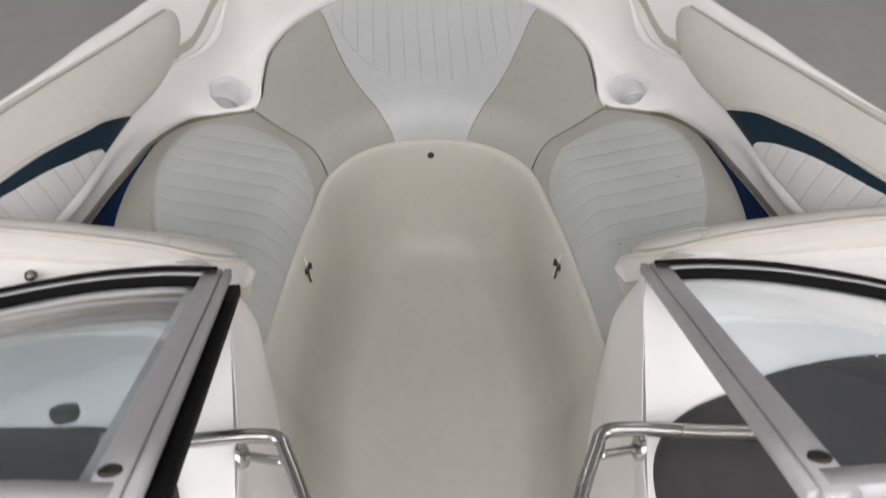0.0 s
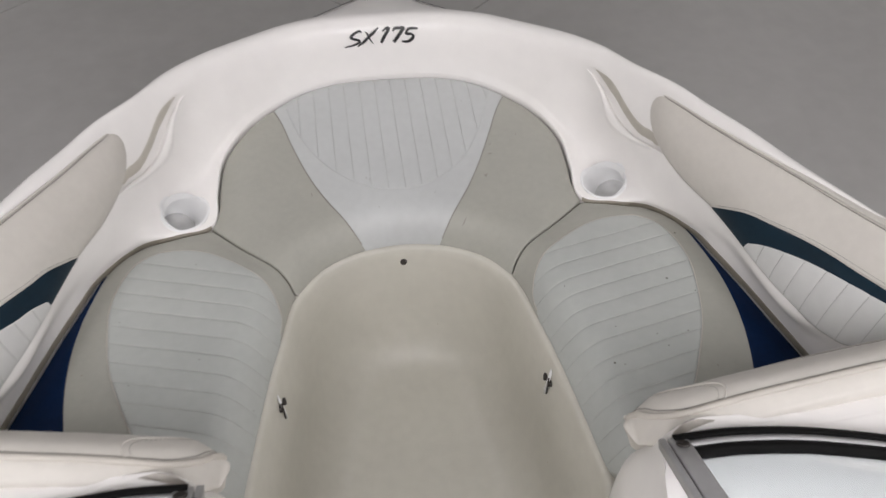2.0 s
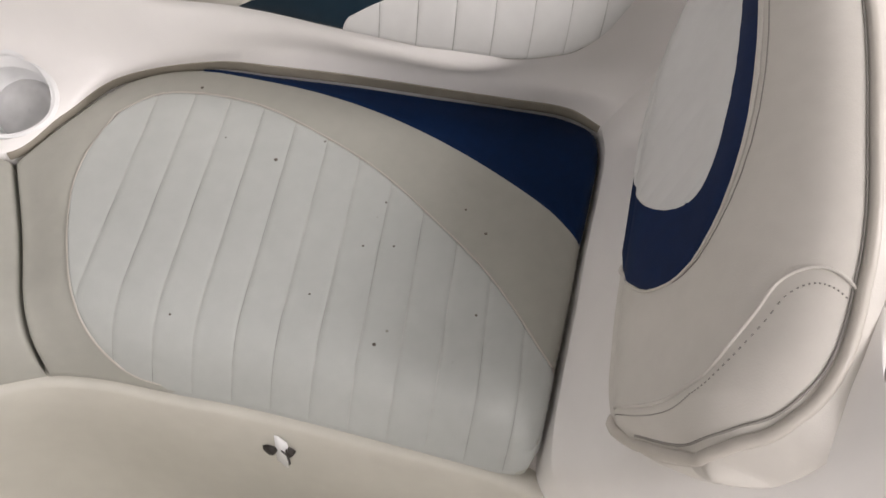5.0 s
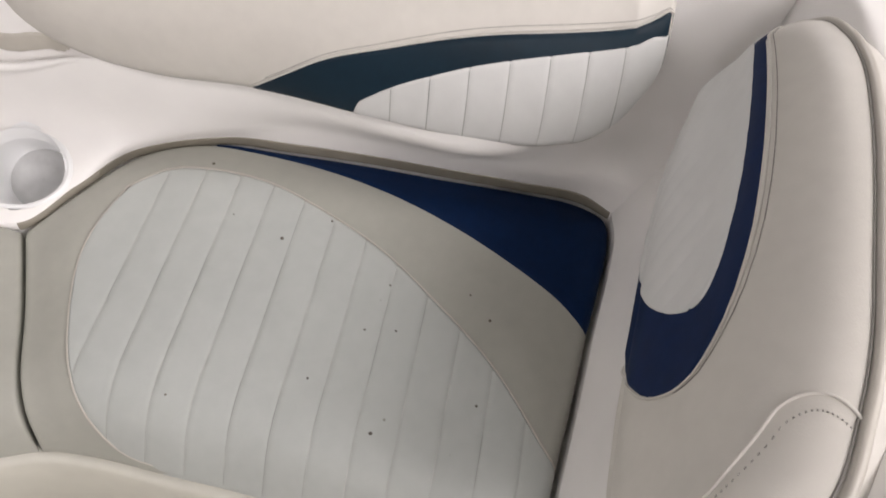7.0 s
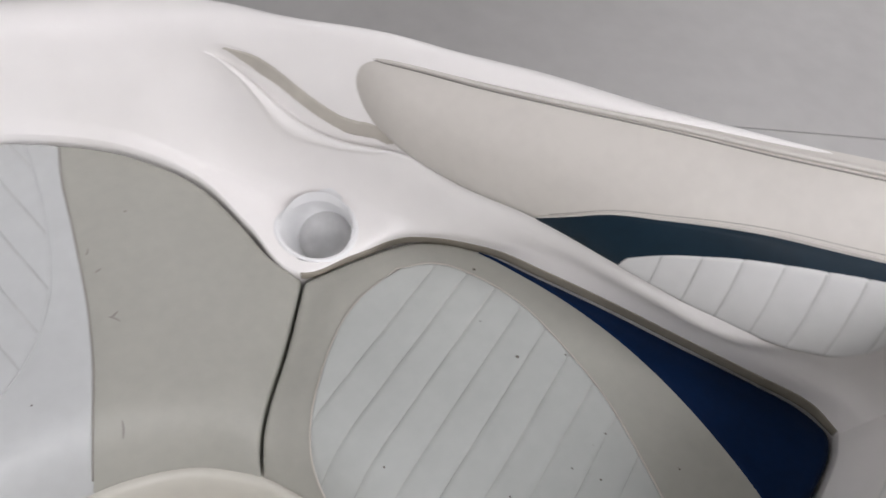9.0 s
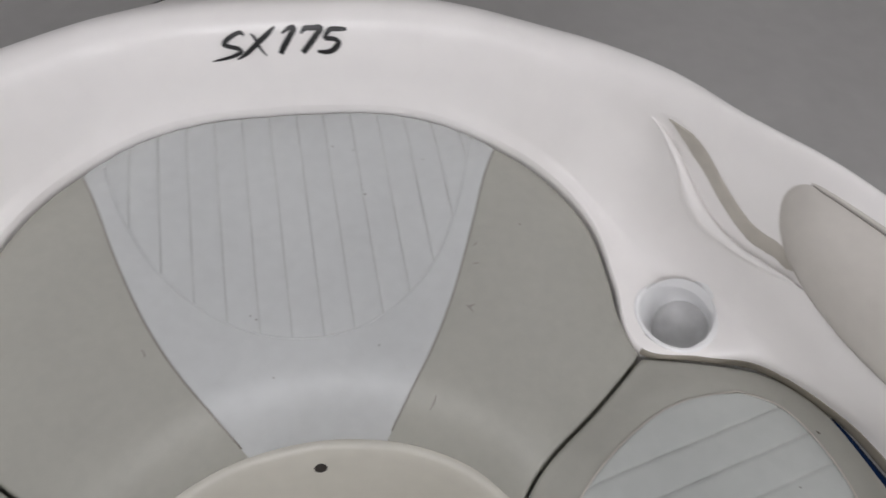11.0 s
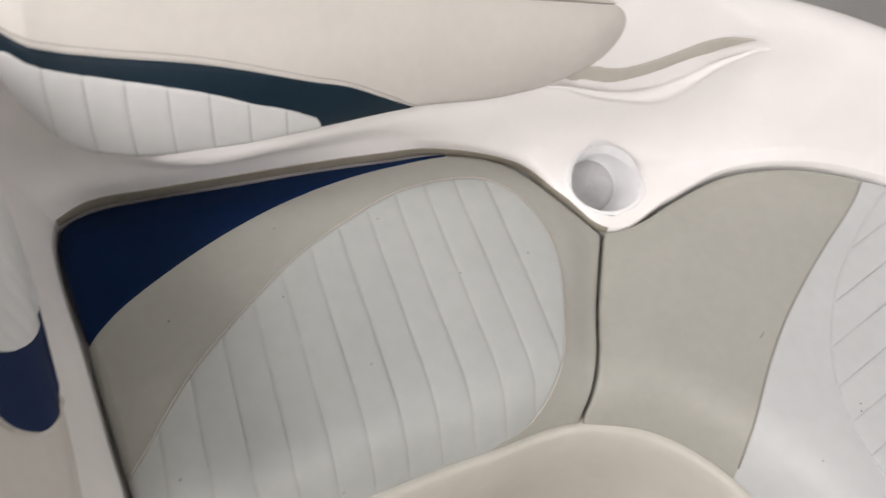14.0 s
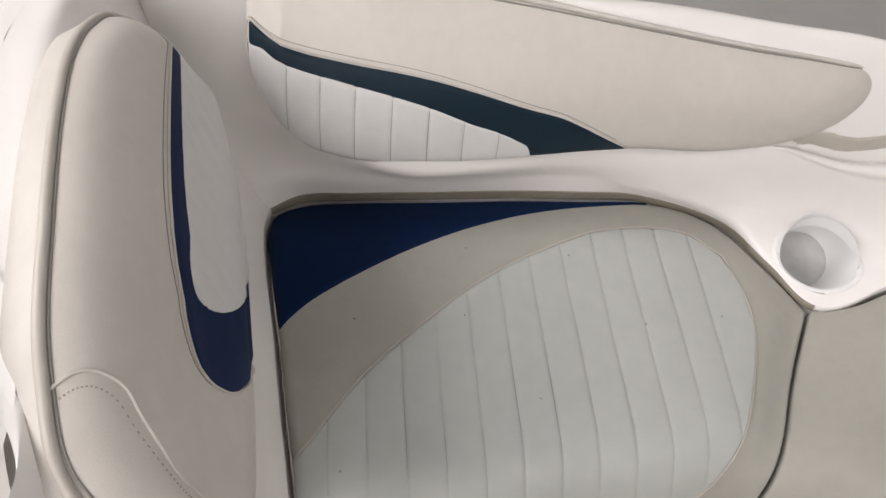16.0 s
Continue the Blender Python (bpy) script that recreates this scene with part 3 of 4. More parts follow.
def dash():
    """The console tops behind the seats, from the bulkhead aft to the dash."""
    for s, _ in SIDES:
        # rows run from the bulkhead's top edge aft
        xs = np.unique(np.r_[np.linspace(0, 1, 64), 0.780, 0.788, 0.854])
        rows = []
        for t in np.linspace(0, 1, 40):
            y0 = np.interp(xs, [0, 0.06, 0.15, 0.267, 0.39, 0.557, 0.686, 0.780, 0.788, 0.854, 1], [-0.296, -0.270, -0.268, -0.284, -0.281, -0.272, -0.240, -0.196, -0.183, -0.183, -0.188])
            y = y0 + (-1.0 - y0) * t
            inner = np.interp(y, [-1.0, -0.60, -0.35, -0.308, -0.283, -0.270], [0.1865, 0.1965, 0.2415, 0.2525, 0.2705, 0.2985])
            x = inner + (0.95 + 0.05 * t - inner) * xs
            front_z = np.interp(x, [0.36, 0.437, 0.523, 0.64, 0.73, 0.80, 0.85, 0.95, 1.0], [0.722, 0.720, 0.718, 0.712, 0.705, 0.690, 0.665, 0.55, 0.53])
            z = 0.7212 - (0.722 - front_z) * np.maximum(np.clip((x - 0.77) / 0.06, 0, 1), max(1 - t / 0.14, 0))
            rows.append(np.column_stack([x, y, z]))
        part("console_top", side(grid(np.stack(rows), flip=False), s), GELCOAT, boat)


dash()

# footwell: one moulded tub with a rounded foot
LIP = [(0, .397), (.092, .382), (.162, .343), (.204, .292), (.223, .240), (.235, .180), (.248, .122), (.258, .065), (.267, .007),
       (.276, -.050), (.284, -.107), (.287, -.160), (.276, -.210), (.264, -.300), (.241, -.60), (.238, -1.0)]


def footwell():
    half = catmull(LIP, 110)
    t = np.gradient(half, axis=0)
    t[0] = (1, 0)
    n = np.stack([t[:, 1], -t[:, 0]], 1)
    n /= np.linalg.norm(n, axis=1, keepdims=True)
    rows = []
    for inset, z in ((-0.02, .340), (-0.004, .350), (.003, .350), (.008, .344), (.012, .328), (.017, .290), (.026, .230), (.038, .170), (.054, .125),
                     (.075, .100)):
        p = half + n * inset
        p[:, 0] = np.maximum(p[:, 0], 0)
        rows.append(np.column_stack([p, np.full(len(p), z)]))
    P = np.stack(rows, 1)
    rim = P[:, -1:]
    mid = rim.copy()
    mid[:, :, 0], mid[:, :, 2] = 0, 0.072
    mid[:, :, 1] = 0.10 - np.log1p(np.exp((0.10 - mid[:, :, 1]) / 0.05)) * 0.05
    steps = [(q, 0) for q in (0.06, 0.13, 0.22, 0.32, 0.44, 0.58, 0.72, 0.86, 1.0)]
    floor = []
    for q, z in steps:
        r = rim + (mid - rim) * q
        d = to_line(np.abs(r[:, :, 0]), r[:, :, 1], half)
        k = np.maximum(d - 0.075, 0) / 0.034
        r[:, :, 2] = 0.072 + 0.028 * np.exp(-k - k * k)
        floor.append(r)
    P = np.concatenate([P] + floor, 1)
    part("footwell", weld(join(side(grid(P), 1), side(grid(P), -1))), LINER, boat, "cream gelcoat footwell with rounded foot")


footwell()
def hull():
    top = np.array(K6 + [(.975, -.40, .55), (1.0, -.70, .55), (1.02, -1.2, .55), (1.02, -1.7, .55)])
    def level(scale_x, dy, z):
        p = top.copy()
        p[:, 0] *= scale_x
        p[:, 1] = p[:, 1] - dy * np.clip((p[:, 1] + 0.3) / 1.3, 0, 1)
        p[:, 2] = z
        return p
    low = level(0.0, 0.45, GROUND)
    low[:, 2] += 0.25 * np.clip((low[:, 1] - 0.1) / 0.5, 0, 1) ** 2
    out = [level(1.0, 0, .552), level(1.015, -0.012, .545), level(1.015, -0.012, .515), level(0.99, 0.01, .505), level(0.95, 0.08, .25),
           level(0.86, 0.25, -.25), level(0.80, 0.32, -.42), low]
    P = loft(out, 10, 6)
    part("hull", join(*(side(grid(P, flip=True), s) for s, _ in SIDES)), GELCOAT, boat, "glossy white fibreglass hull")
    for s, _ in SIDES:
        e = P[-1]
        part("transom", side((np.concatenate([e, e * (0, 1, 1)]), [(k, k + 1, len(e) + k + 1, len(e) + k) for k in range(len(e) - 1)]), s), GELCOAT, boat)
    for s, _ in SIDES:
        r = level(1.02, -0.018, .53)
        part("rub_rail", side(tube(rail(r, 8), 0.013), s), RUBBER, boat, "black rubber rub rail")


hull()

# ---------------------------------------------------------------- upholstery
SEAT_OUT = [(.374, .428), (.437, .414), (.504, .392), (.541, .360), (.567, .316), (.586, .255), (.612, .172), (.636, .084), (.661, -.004),
            (.674, -.062), (.668, -.101), (.643, -.114), (.598, -.121), (.523, -.129), (.437, -.140), (.373, -.147), (.315, -.156)]
SEAT_IN = [(.315, -.156), (.296, -.152), (.287, -.132), (.283, -.107), (.275, -.050), (.267, .007), (.258, .065), (.248, .122), (.235, .180),
           (.223, .239), (.212, .275), (.206, .289)]
BOW_OUT = [(.374, .432), (.364, .478), (.364, .525), (.355, .603), (.313, .679), (.257, .732), (.181, .777), (.106, .798), (0, .804)]
BOW_IN = [(.204, .293), (.162, .343), (.092, .381), (0, .396)]


def seat_outline():
    joint = catmull([(.206, .289), (.222, .3083), (.300, .3668), (.374, .4285)], 24)
    return np.concatenate([catmull(SEAT_OUT, 120)[:-1], catmull(SEAT_IN, 60)[:-1], joint[:-1]])


SEAT = shrink(seat_outline(), 0.0020)
SEAT_LIP = catmull(SEAT_IN[1:], 50)
SEAT_LOOP = np.concatenate([SEAT, SEAT[:1]])
SEAT_EDGES = [(SEAT[:119], 0.012), (SEAT_LIP, 0.042), (SEAT[178:], 0.005)]


def seat_z(x, y):
    dome, drop = 0.012, 0.0
    for line, r in SEAT_EDGES:
        d = to_line(x, y, line)
        dome = dome * (1 - np.exp(-((d / 0.028) ** 2)))
        drop = drop + (roundover(d, r) if r < 0.03 else 0.054 * np.clip(1 - d / 0.088, 0, 1) ** 3)
    return 0.408 + dome - drop


def bow_outline():
    right = catmull(BOW_OUT, 60)
    left = right[::-1] * (-1, 1)
    inner = catmull([(-x, y) for x, y in BOW_IN] + BOW_IN[-2::-1], 60)
    jr = catmull([(.206, .2895), (.222, .3086), (.300, .3671), (.374, .4288)], 24)
    return np.concatenate([right[:-1], left[:-1], (jr * (-1, 1))[::-1][:-1], inner[:-1], jr[:-1]])


BOW = shrink(bow_outline(), 0.0020)
BOW_LIP = catmull([(-x, y) for x, y in BOW_IN] + BOW_IN[-2::-1], 50)
BOW_EDGES = [(BOW[:118], 0.012), (BOW[118:141], 0.005), (BOW_LIP, 0.042), (BOW[200:], 0.005)]


def bow_z(x, y):
    dome, drop = 0.010, 0.0
    for line, r in BOW_EDGES:
        d = to_line(x, y, line)
        dome = dome * (1 - np.exp(-((d / 0.028) ** 2)))
        drop = drop + (roundover(d, r) if r < 0.03 else 0.054 * np.clip(1 - d / 0.088, 0, 1) ** 3)
    dish = -0.008 * np.exp(-((np.asarray(x) / 0.17) ** 2 + ((np.asarray(y) - 0.66) / 0.13) ** 2))
    rise = np.asarray(y) - 0.42
    rise = 0.5 * (rise + np.sqrt(rise * rise + 0.0016))
    return 0.402 + 0.205 * rise + dome + dish - drop


def seat_base(outline, z, s=1):
    """The moulded shelf under a cushion."""
    p = shrink(outline, -0.008)
    n = len(p)
    v = [(x * s, y, z) for x, y in p] + [(x * s, y, z - 0.04) for x, y in p]
    f = [tuple(range(n)), tuple(range(n, 2 * n))[::-1]] + [(k, n + k, n + (k + 1) % n, (k + 1) % n) for k in range(n)]
    part("seat_base", (v, f), GELCOAT, boat, smooth=False)


seat_base(seat_outline(), 0.336)
seat_base(seat_outline(), 0.336, -1)
seat_base(bow_outline(), 0.3265)


def cushion_body(outline, centre, surf, depth=0.07, spine=0.0):
    """The top of a cushion, fanned from its middle or from a line through it, with a rounded rim and a skirt."""
    reach = np.abs(outline[:, 0]).max() * 0.5
    c = np.array(centre) + np.column_stack([np.clip(outline[:, 0], -reach, reach) * spine, np.zeros(len(outline))])
    rows = []
    for q in np.r_[np.linspace(0.0, 0.8, 17), np.linspace(0.83, 0.95, 8), 0.963, 0.974, 0.983, 0.990, 0.995, 0.998, 1.0]:
        p = c + (outline - c) * q
        rows.append(np.column_stack([p, surf(p[:, 0], p[:, 1])]))
    low = rows[-1].copy()
    low[:, 2] = np.minimum(low[:, 2] - 0.012, low[:, 2])
    base = low.copy()
    base[:, 2] -= depth - 0.012
    P = np.stack(rows + [low, base])
    v, f = grid(P, closed=True)
    return v, [tuple(q) for q in f]


PLEAT_WAY = (0.970, 0.243)
PANEL = [(.457, .362), (.496, .339), (.516, .304), (.530, .239), (.524, .170), (.508, .095), (.479, .024), (.442, -.050), (.392, -.120), (.379, -.1425)]
PANEL_IN = [(.2375, .188), (.2345, .210), (.236, .232), (.245, .258), (.267, .284), (.334, .333), (.388, .356), (.457, .362)]
BLUE_EDGE = [(.556, .322), (.574, .229), (.578, .164), (.576, .097), (.567, .028), (.551, -.040), (.530, -.105), (.521, -.1255)]


def seat_cushion(s, word):
    e = thing("seat_cushion", (s * 0.45, 0.12, 0.335), "cream vinyl seat cushion with pleated white inlay and navy corner", "cushion", "bow seat cushions")
    part("cover", side(cushion_body(SEAT, (.44, .12), seat_z), s), CREAM, e)
    lipside = SEAT[(SEAT[:, 0] < 0.375) & (SEAT[:, 1] < 0.186)]
    lipside = lipside[np.argsort(-(np.arctan2(lipside[:, 1] - 0.05, lipside[:, 0] - 0.40) % (2 * np.pi)))]
    top = catmull(PANEL, 70)
    inner = catmull(PANEL_IN, 40)
    poly = np.concatenate([top, lipside, inner[:-1]])
    n = np.array([-PLEAT_WAY[1], PLEAT_WAY[0]]) / np.hypot(*PLEAT_WAY)
    v = poly @ n
    cuts = [v.min() + 1e-4] + [c for c in sorted(0.970 * (0.300 - 0.0378 * k) - 0.085 for k in range(14)) if v.min() + 0.01 < c < v.max() - 0.006] + [v.max() - 1e-4]
    for a, b in zip(cuts[:-1], cuts[1:]):
        g = strip(poly, PLEAT_WAY, a, b, seat_z, lip=SEAT_LIP)
        part("pleat", side(grid(g, flip=True), s), WHITE, e)
        line = g[-1, 1:-1] + (0, 0, 0.0002)
        part("pleat_seam", side(tube(line, 0.00036, 5), s), PLEAT_LINE, e)
    seam = np.concatenate([inner[:-1], top])
    z = seat_z(seam[:, 0], seam[:, 1])
    p = np.column_stack([seam, z + 0.0012])
    part("seam_piping", side(tube(p, 0.0010, 6), s), PIPING, e, "thin stitched cream piping")
    edge = catmull(BLUE_EDGE, 50)
    out = SEAT[(SEAT[:, 0] > 0.523) & (SEAT[:, 1] < 0.325)]
    out = out[np.argsort(np.arctan2(out[:, 1] - 0.10, out[:, 0] - 0.45))]
    navy = np.concatenate([edge, out])
    g = strip(navy, (1, 0), navy[:, 1].min() + 0.0004, navy[:, 1].max() - 0.0004, seat_z, lift=0.0022, pillow=0.0, nv=90, nu=48, lip=SEAT_LOOP, even=False)
    part("corner_panel", side(grid(g, flip=True), s), NAVY, e, "navy vinyl corner panel")


for s, word in SIDES:
    seat_cushion(s, word)


def specks(parent, spots, surf, lift):
    """Small dark specks of dirt lying on a cushion: rows of (x, y, radius)."""
    for x, y, r in spots:
        z = float(surf(np.array([abs(x) if surf is seat_z else x]), np.array([y]))[0]) + lift
        part("dirt_speck", revolve([(r * 0.8, 0), (r * 0.6, 0.0004), (0.0002, 0.0006)], (x, y, z), (0, 0, 1), 7), GRIME, parent)


SEATS = [o for o in scene.objects if o.name.startswith("seat_cushion")]
specks(SEATS[0], [(.524, .302, .0022), (.473, .189, .0026), (.473, .068, .0015), (.418, .068, .0016), (.430, .041, .0016), (.351, .091, .0015), (.284, .195, .0016),
                  (.330, .017, .0024), (.394, -.057, .0017), (.481, -.035, .0020), (.515, .155, .0015), (.499, -.007, .0014), (.476, .247, .0012)], seat_z, 0.0028)
specks(SEATS[1], [(-.404, .238, .0013), (-.50, -.05, .0014), (-.47, .06, .0012), (-.36, .10, .0012)], seat_z, 0.0028)


def bow_cushion():
    e = thing("bow_cushion", (0, 0.58, 0.345), "cream and white vinyl bow cushion with pleated middle", "cushion")
    part("cover", cushion_body(BOW, (0, .58), bow_z, spine=0.6), CREAM, e)
    edge = catmull([(.254, .722), (.228, .668), (.208, .617), (.163, .512), (.125, .444), (.100, .411), (.081, .3925)], 50)
    topline = BOW[(np.abs(BOW[:, 0]) < 0.252) & (BOW[:, 1] > 0.6)]
    topline = topline[np.argsort(topline[:, 0])]
    lowline = BOW[(np.abs(BOW[:, 0]) < 0.078) & (BOW[:, 1] < 0.5)]
    lowline = lowline[np.argsort(-lowline[:, 0])]
    port_edge = edge * (-1, 1) - np.column_stack([0.008 * np.sin(np.pi * np.linspace(0, 1, len(edge))), np.zeros(len(edge))])
    poly = np.concatenate([topline, edge, lowline, port_edge[::-1]])
    g = strip(poly, (0, 1), poly[:, 0].min() + 4e-4, poly[:, 0].max() - 4e-4, bow_z, lift=0.0016, pillow=0.0, nv=130, nu=80, even=False, lip=BOW_LIP)
    part("white_panel", grid(g, flip=True), WHITE_BOW, e, "white vinyl middle panel")
    ring = catmull([(-.228, .728), (-.204, .655), (-.160, .577), (-.091, .512), (-.013, .484), (.064, .493), (.140, .549), (.192, .642), (.226, .742)], 80)
    inner = BOW[(np.abs(BOW[:, 0]) < 0.223) & (BOW[:, 1] > 0.6)]
    inner = inner[np.argsort(-inner[:, 0])]
    pad = np.concatenate([ring, inner])
    way = (-0.042, 1.0)
    n = np.array([-way[1], way[0]]) / np.hypot(*way)
    v = pad @ n
    first = (np.array((0.003, 0.812)) @ n)
    cuts = [v.min() + 2e-4] + [c for c in sorted(first + 0.0343 * k for k in range(-9, 9)) if v.min() + 0.012 < c < v.max() - 0.012] + [v.max() - 2e-4]
    for a, b in zip(cuts[:-1], cuts[1:]):
        g = strip(pad, way, a, b, lambda x, y: bow_z(x, y) + 0.0018, lift=0.001, pillow=0.0004)
        part("pleat_seam", tube(g[-1, 1:-1], 0.00048, 5), PLEAT_DIRTY, e)
        part("pleat", grid(g, flip=True), WHITE_BOW, e)
    p = np.column_stack([ring, bow_z(ring[:, 0], ring[:, 1]) + 0.0022])
    part("seam_piping", tube(p, 0.0011, 6), WHITE_BOW, e)
    for line in (edge, port_edge):
        p = np.column_stack([line, bow_z(line[:, 0], line[:, 1]) + 0.0006])
        part("seam", tube(p, 0.0011, 6), THREAD, e)


bow_cushion()
BOW_CUSHION = [o for o in scene.objects if o.name == "bow_cushion"][0]
specks(BOW_CUSHION, [(.080, .663, .0018), (.157, .705, .0014), (.046, .735, .0012), (-.056, .510, .0013), (-.062, .515, .0012), (.075, .465, .0012), (.262, .60, .0014)], bow_z, 0.0042)


def scuffs():
    """Thin torn scuffs on the cream sides of the bow cushion."""
    for a, c in (((.180, .505), (.186, .494)), ((.181, .502), (.190, .505)), ((.123, .397), (.131, .408)), ((.196, .556), (.204, .557)), ((-.177, .490), (-.174, .480)),
                 ((.206, .585), (.200, .579))):
        q = np.linspace(a, c, 8) + np.column_stack([np.sin(np.linspace(0, 3, 8)) * 0.0012, np.zeros(8)])
        geo = tube(np.column_stack([q, bow_z(q[:, 0], q[:, 1]) + 0.0003]), np.array((.2, .7, 1, 1, .9, .8, .6, .2)) * 0.0009, 5)
        part("scuff_mark", geo, THREAD, BOW_CUSHION)


scuffs()


def skew_port_joint(thing_ob):
    """On the port side the joint between the cushions meets the footwell's lip a little further aft."""
    joint = catmull([(.206, .289), (.222, .3083), (.300, .3668), (.374, .4285)], 40)
    for ob in thing_ob.children:
        me = ob.data
        v = np.empty(len(me.vertices) * 3)
        me.vertices.foreach_get("co", v)
        v = v.reshape(-1, 3)
        x, y = -v[:, 0], v[:, 1]
        near = np.hypot(x[:, None] - joint[None, :, 0], y[:, None] - joint[None, :, 1])
        along = 1 - near.argmin(1) / 39
        pull = 0.0125 * np.exp(-((near.min(1) / 0.055) ** 2)) * along ** 0.8 * (x > 0.02)
        v[:, 0] -= 0.40 * pull
        v[:, 1] -= 0.92 * pull
        me.vertices.foreach_set("co", v.ravel())
        me.update()


skew_port_joint(SEATS[1])
skew_port_joint(BOW_CUSHION)


def patch(surface, us, lower, upper, lift, nv=24, tuck=0.004):
    """A piece of covering on a curved panel between two edges."""
    rows = []
    for u in us:
        a, b = float(lower(u)), float(upper(u))
        w = np.linspace(a, max(b, a + 1e-4), nv)
        k = np.minimum(np.arange(nv), np.arange(nv)[::-1])
        lf = np.where(k == 0, -0.0006, lift)
        rows.append(surface(np.full(nv, u), w, lf))
    P = np.stack(rows)
    P[0], P[-1] = surface(np.full(nv, us[0]), np.linspace(float(lower(us[0])), float(upper(us[0])), nv), -0.0006), \
        surface(np.full(nv, us[-1]), np.linspace(float(lower(us[-1])), float(upper(us[-1])), nv), -0.0006)
    return P


def linear(xs, ys):
    return lambda x: np.interp(x, xs, ys)


NAVY_UP = smooth_table((0.0, 0.03, 0.067, 0.125, 0.18, 0.235, 0.285, 0.335, 0.36, 0.376, 0.390), (0.02, 0.17, 0.33, 0.46, 0.55, 0.595, 0.605, 0.595, 0.583, 0.595, 0.66))
WHITE_UP = smooth_table((0.098, 0.102, 0.110, 0.125, 0.18, 0.235, 0.285, 0.335, 0.36, 0.376, 0.3865), (0.0, 0.08, 0.135, 0.205, 0.37, 0.46, 0.50, 0.50, 0.48, 0.46, 0.38))


def side_bolster(s, word):
    shift = 0.0 if s > 0 else 0.06
    up = lambda u: NAVY_UP(u) - shift * np.clip(np.asarray(u) / 0.1, 0, 1)
    low = lambda u: np.maximum(WHITE_UP(u) - shift * np.clip((np.asarray(u) - 0.1) / 0.06, 0, 1), 0.005)
    e = thing("side_bolster", (s * 0.60, 0.2, 0.52), "cream padded side bolster with dark teal stripe and pleated white panel", "bolster", "side bolsters")
    a = np.r_[np.linspace(-0.2359, -0.2, 20), np.linspace(-0.19, 0.33, 60), np.linspace(0.335, 0.3899, 26)]
    w = np.linspace(0, 1, 26)
    A, W = np.meshgrid(a, w, indexing="ij")
    P = bolster(A, W)
    back = P.copy()[:, [0, -1]]
    back[..., 0] += 0.02
    P = np.concatenate([back[:, :1], P, back[:, 1:]], 1)
    for k in (0, -1):
        P[k] = P[k] * 0.15 + P[k].mean(0) * 0.85
    part("cover", side(grid(P), s), IVORY, e)
    part("stripe", side(grid(patch(bolster, np.linspace(0.0, 0.3892, 84), lambda u: 0.0, up, 0.0012)), s), TEAL, e, "dark teal vinyl stripe")
    cuts = [0.099, 0.134, 0.170, 0.206, 0.243, 0.280, 0.315, 0.348, 0.3865]
    for p, q in zip(cuts[:-1], cuts[1:]):
        us = p + (q - p) * np.array((0, 0.015, 0.04, 0.08, 0.16, 0.35, 0.65, 0.84, 0.92, 0.96, 0.985, 1))
        rows = []
        for k, u in enumerate(us):
            ww = np.linspace(0.0, max(float(low(u)), 0.01), 24)
            dip = 1 - np.exp(-((min(u - p, q - u) / 0.0018) ** 2))
            lf = np.full(24, 0.0018 + 0.0009 * dip)
            lf[-1] = 0.0006
            lf[0] = -0.0015
            rows.append(bolster(np.full(24, u), ww, lf))
        part("pleat", side(grid(np.stack(rows)), s), WHITE_SIDE, e)
        part("pleat_seam", side(tube(rows[-1][:-1], 0.0005, 5), s), PLEAT_LINE, e)
    top = bolster(np.linspace(-0.225, 0.33, 80), np.full(80, 1.0), 0.002)
    part("seam_piping", side(tube(top, 0.0028, 6), s), IVORY, e)
    # dark line that paints the shadow beside the bolster's top seam
    gap = bolster(np.linspace(-0.228, 0.334, 80), np.full(80, 0.972), 0.0001)
    part("seam", side(tube(gap, 0.0010, 5), s), THREAD, e)
    line = np.linspace(0.0, 0.3890, 84)
    part("seam_piping", side(tube(bolster(line, up(line) + 0.008, 0.0008), 0.0014, 6), s), IVORY, e)
    part("stitching", side(tube(bolster(line[3:], up(line[3:]) + 0.030, 0.0002), 0.0004, 5), s), THREAD, e)
    # crease of the end cap: its shade drawn as a tapering dark line
    cap = np.linspace(0.99, 0.82, 16)
    part("stitching", side(tube(bolster(0.332 + 0.030 * np.sin((1 - cap) * 9.0), cap, 0.0002), np.linspace(0.0006, 0.0001, 16), 5), s), THREAD, e)


for s, word in SIDES:
    side_bolster(s, word)

BR_NAVY_LO = linear((0.3670, 0.3675, 0.369, 0.374, 0.380, 0.394, 0.41, 0.43, 0.71), (0.345, 0.32, 0.29, 0.245, 0.21, 0.13, 0.065, 0.028, 0.028))
BR_NAVY_UP = linear((0.3670, 0.3675, 0.369, 0.374, 0.382, 0.392, 0.406, 0.423, 0.445, 0.472, 0.505, 0.542, 0.71),
                    (0.350, 0.37, 0.395, 0.44, 0.475, 0.505, 0.537, 0.563, 0.585, 0.600, 0.609, 0.613, 0.615))
BR_WHITE_LO = linear((0.4275, 0.4285, 0.433, 0.441, 0.451, 0.473, 0.497, 0.52, 0.71), (0.40, 0.365, 0.315, 0.262, 0.21, 0.12, 0.06, 0.028, 0.028))
BR_WHITE_UP = linear((0.4275, 0.4285, 0.432, 0.438, 0.448, 0.460, 0.475, 0.500, 0.531, 0.588, 0.70), (0.405, 0.43, 0.453, 0.473, 0.493, 0.508, 0.520, 0.537, 0.549, 0.557, 0.558))


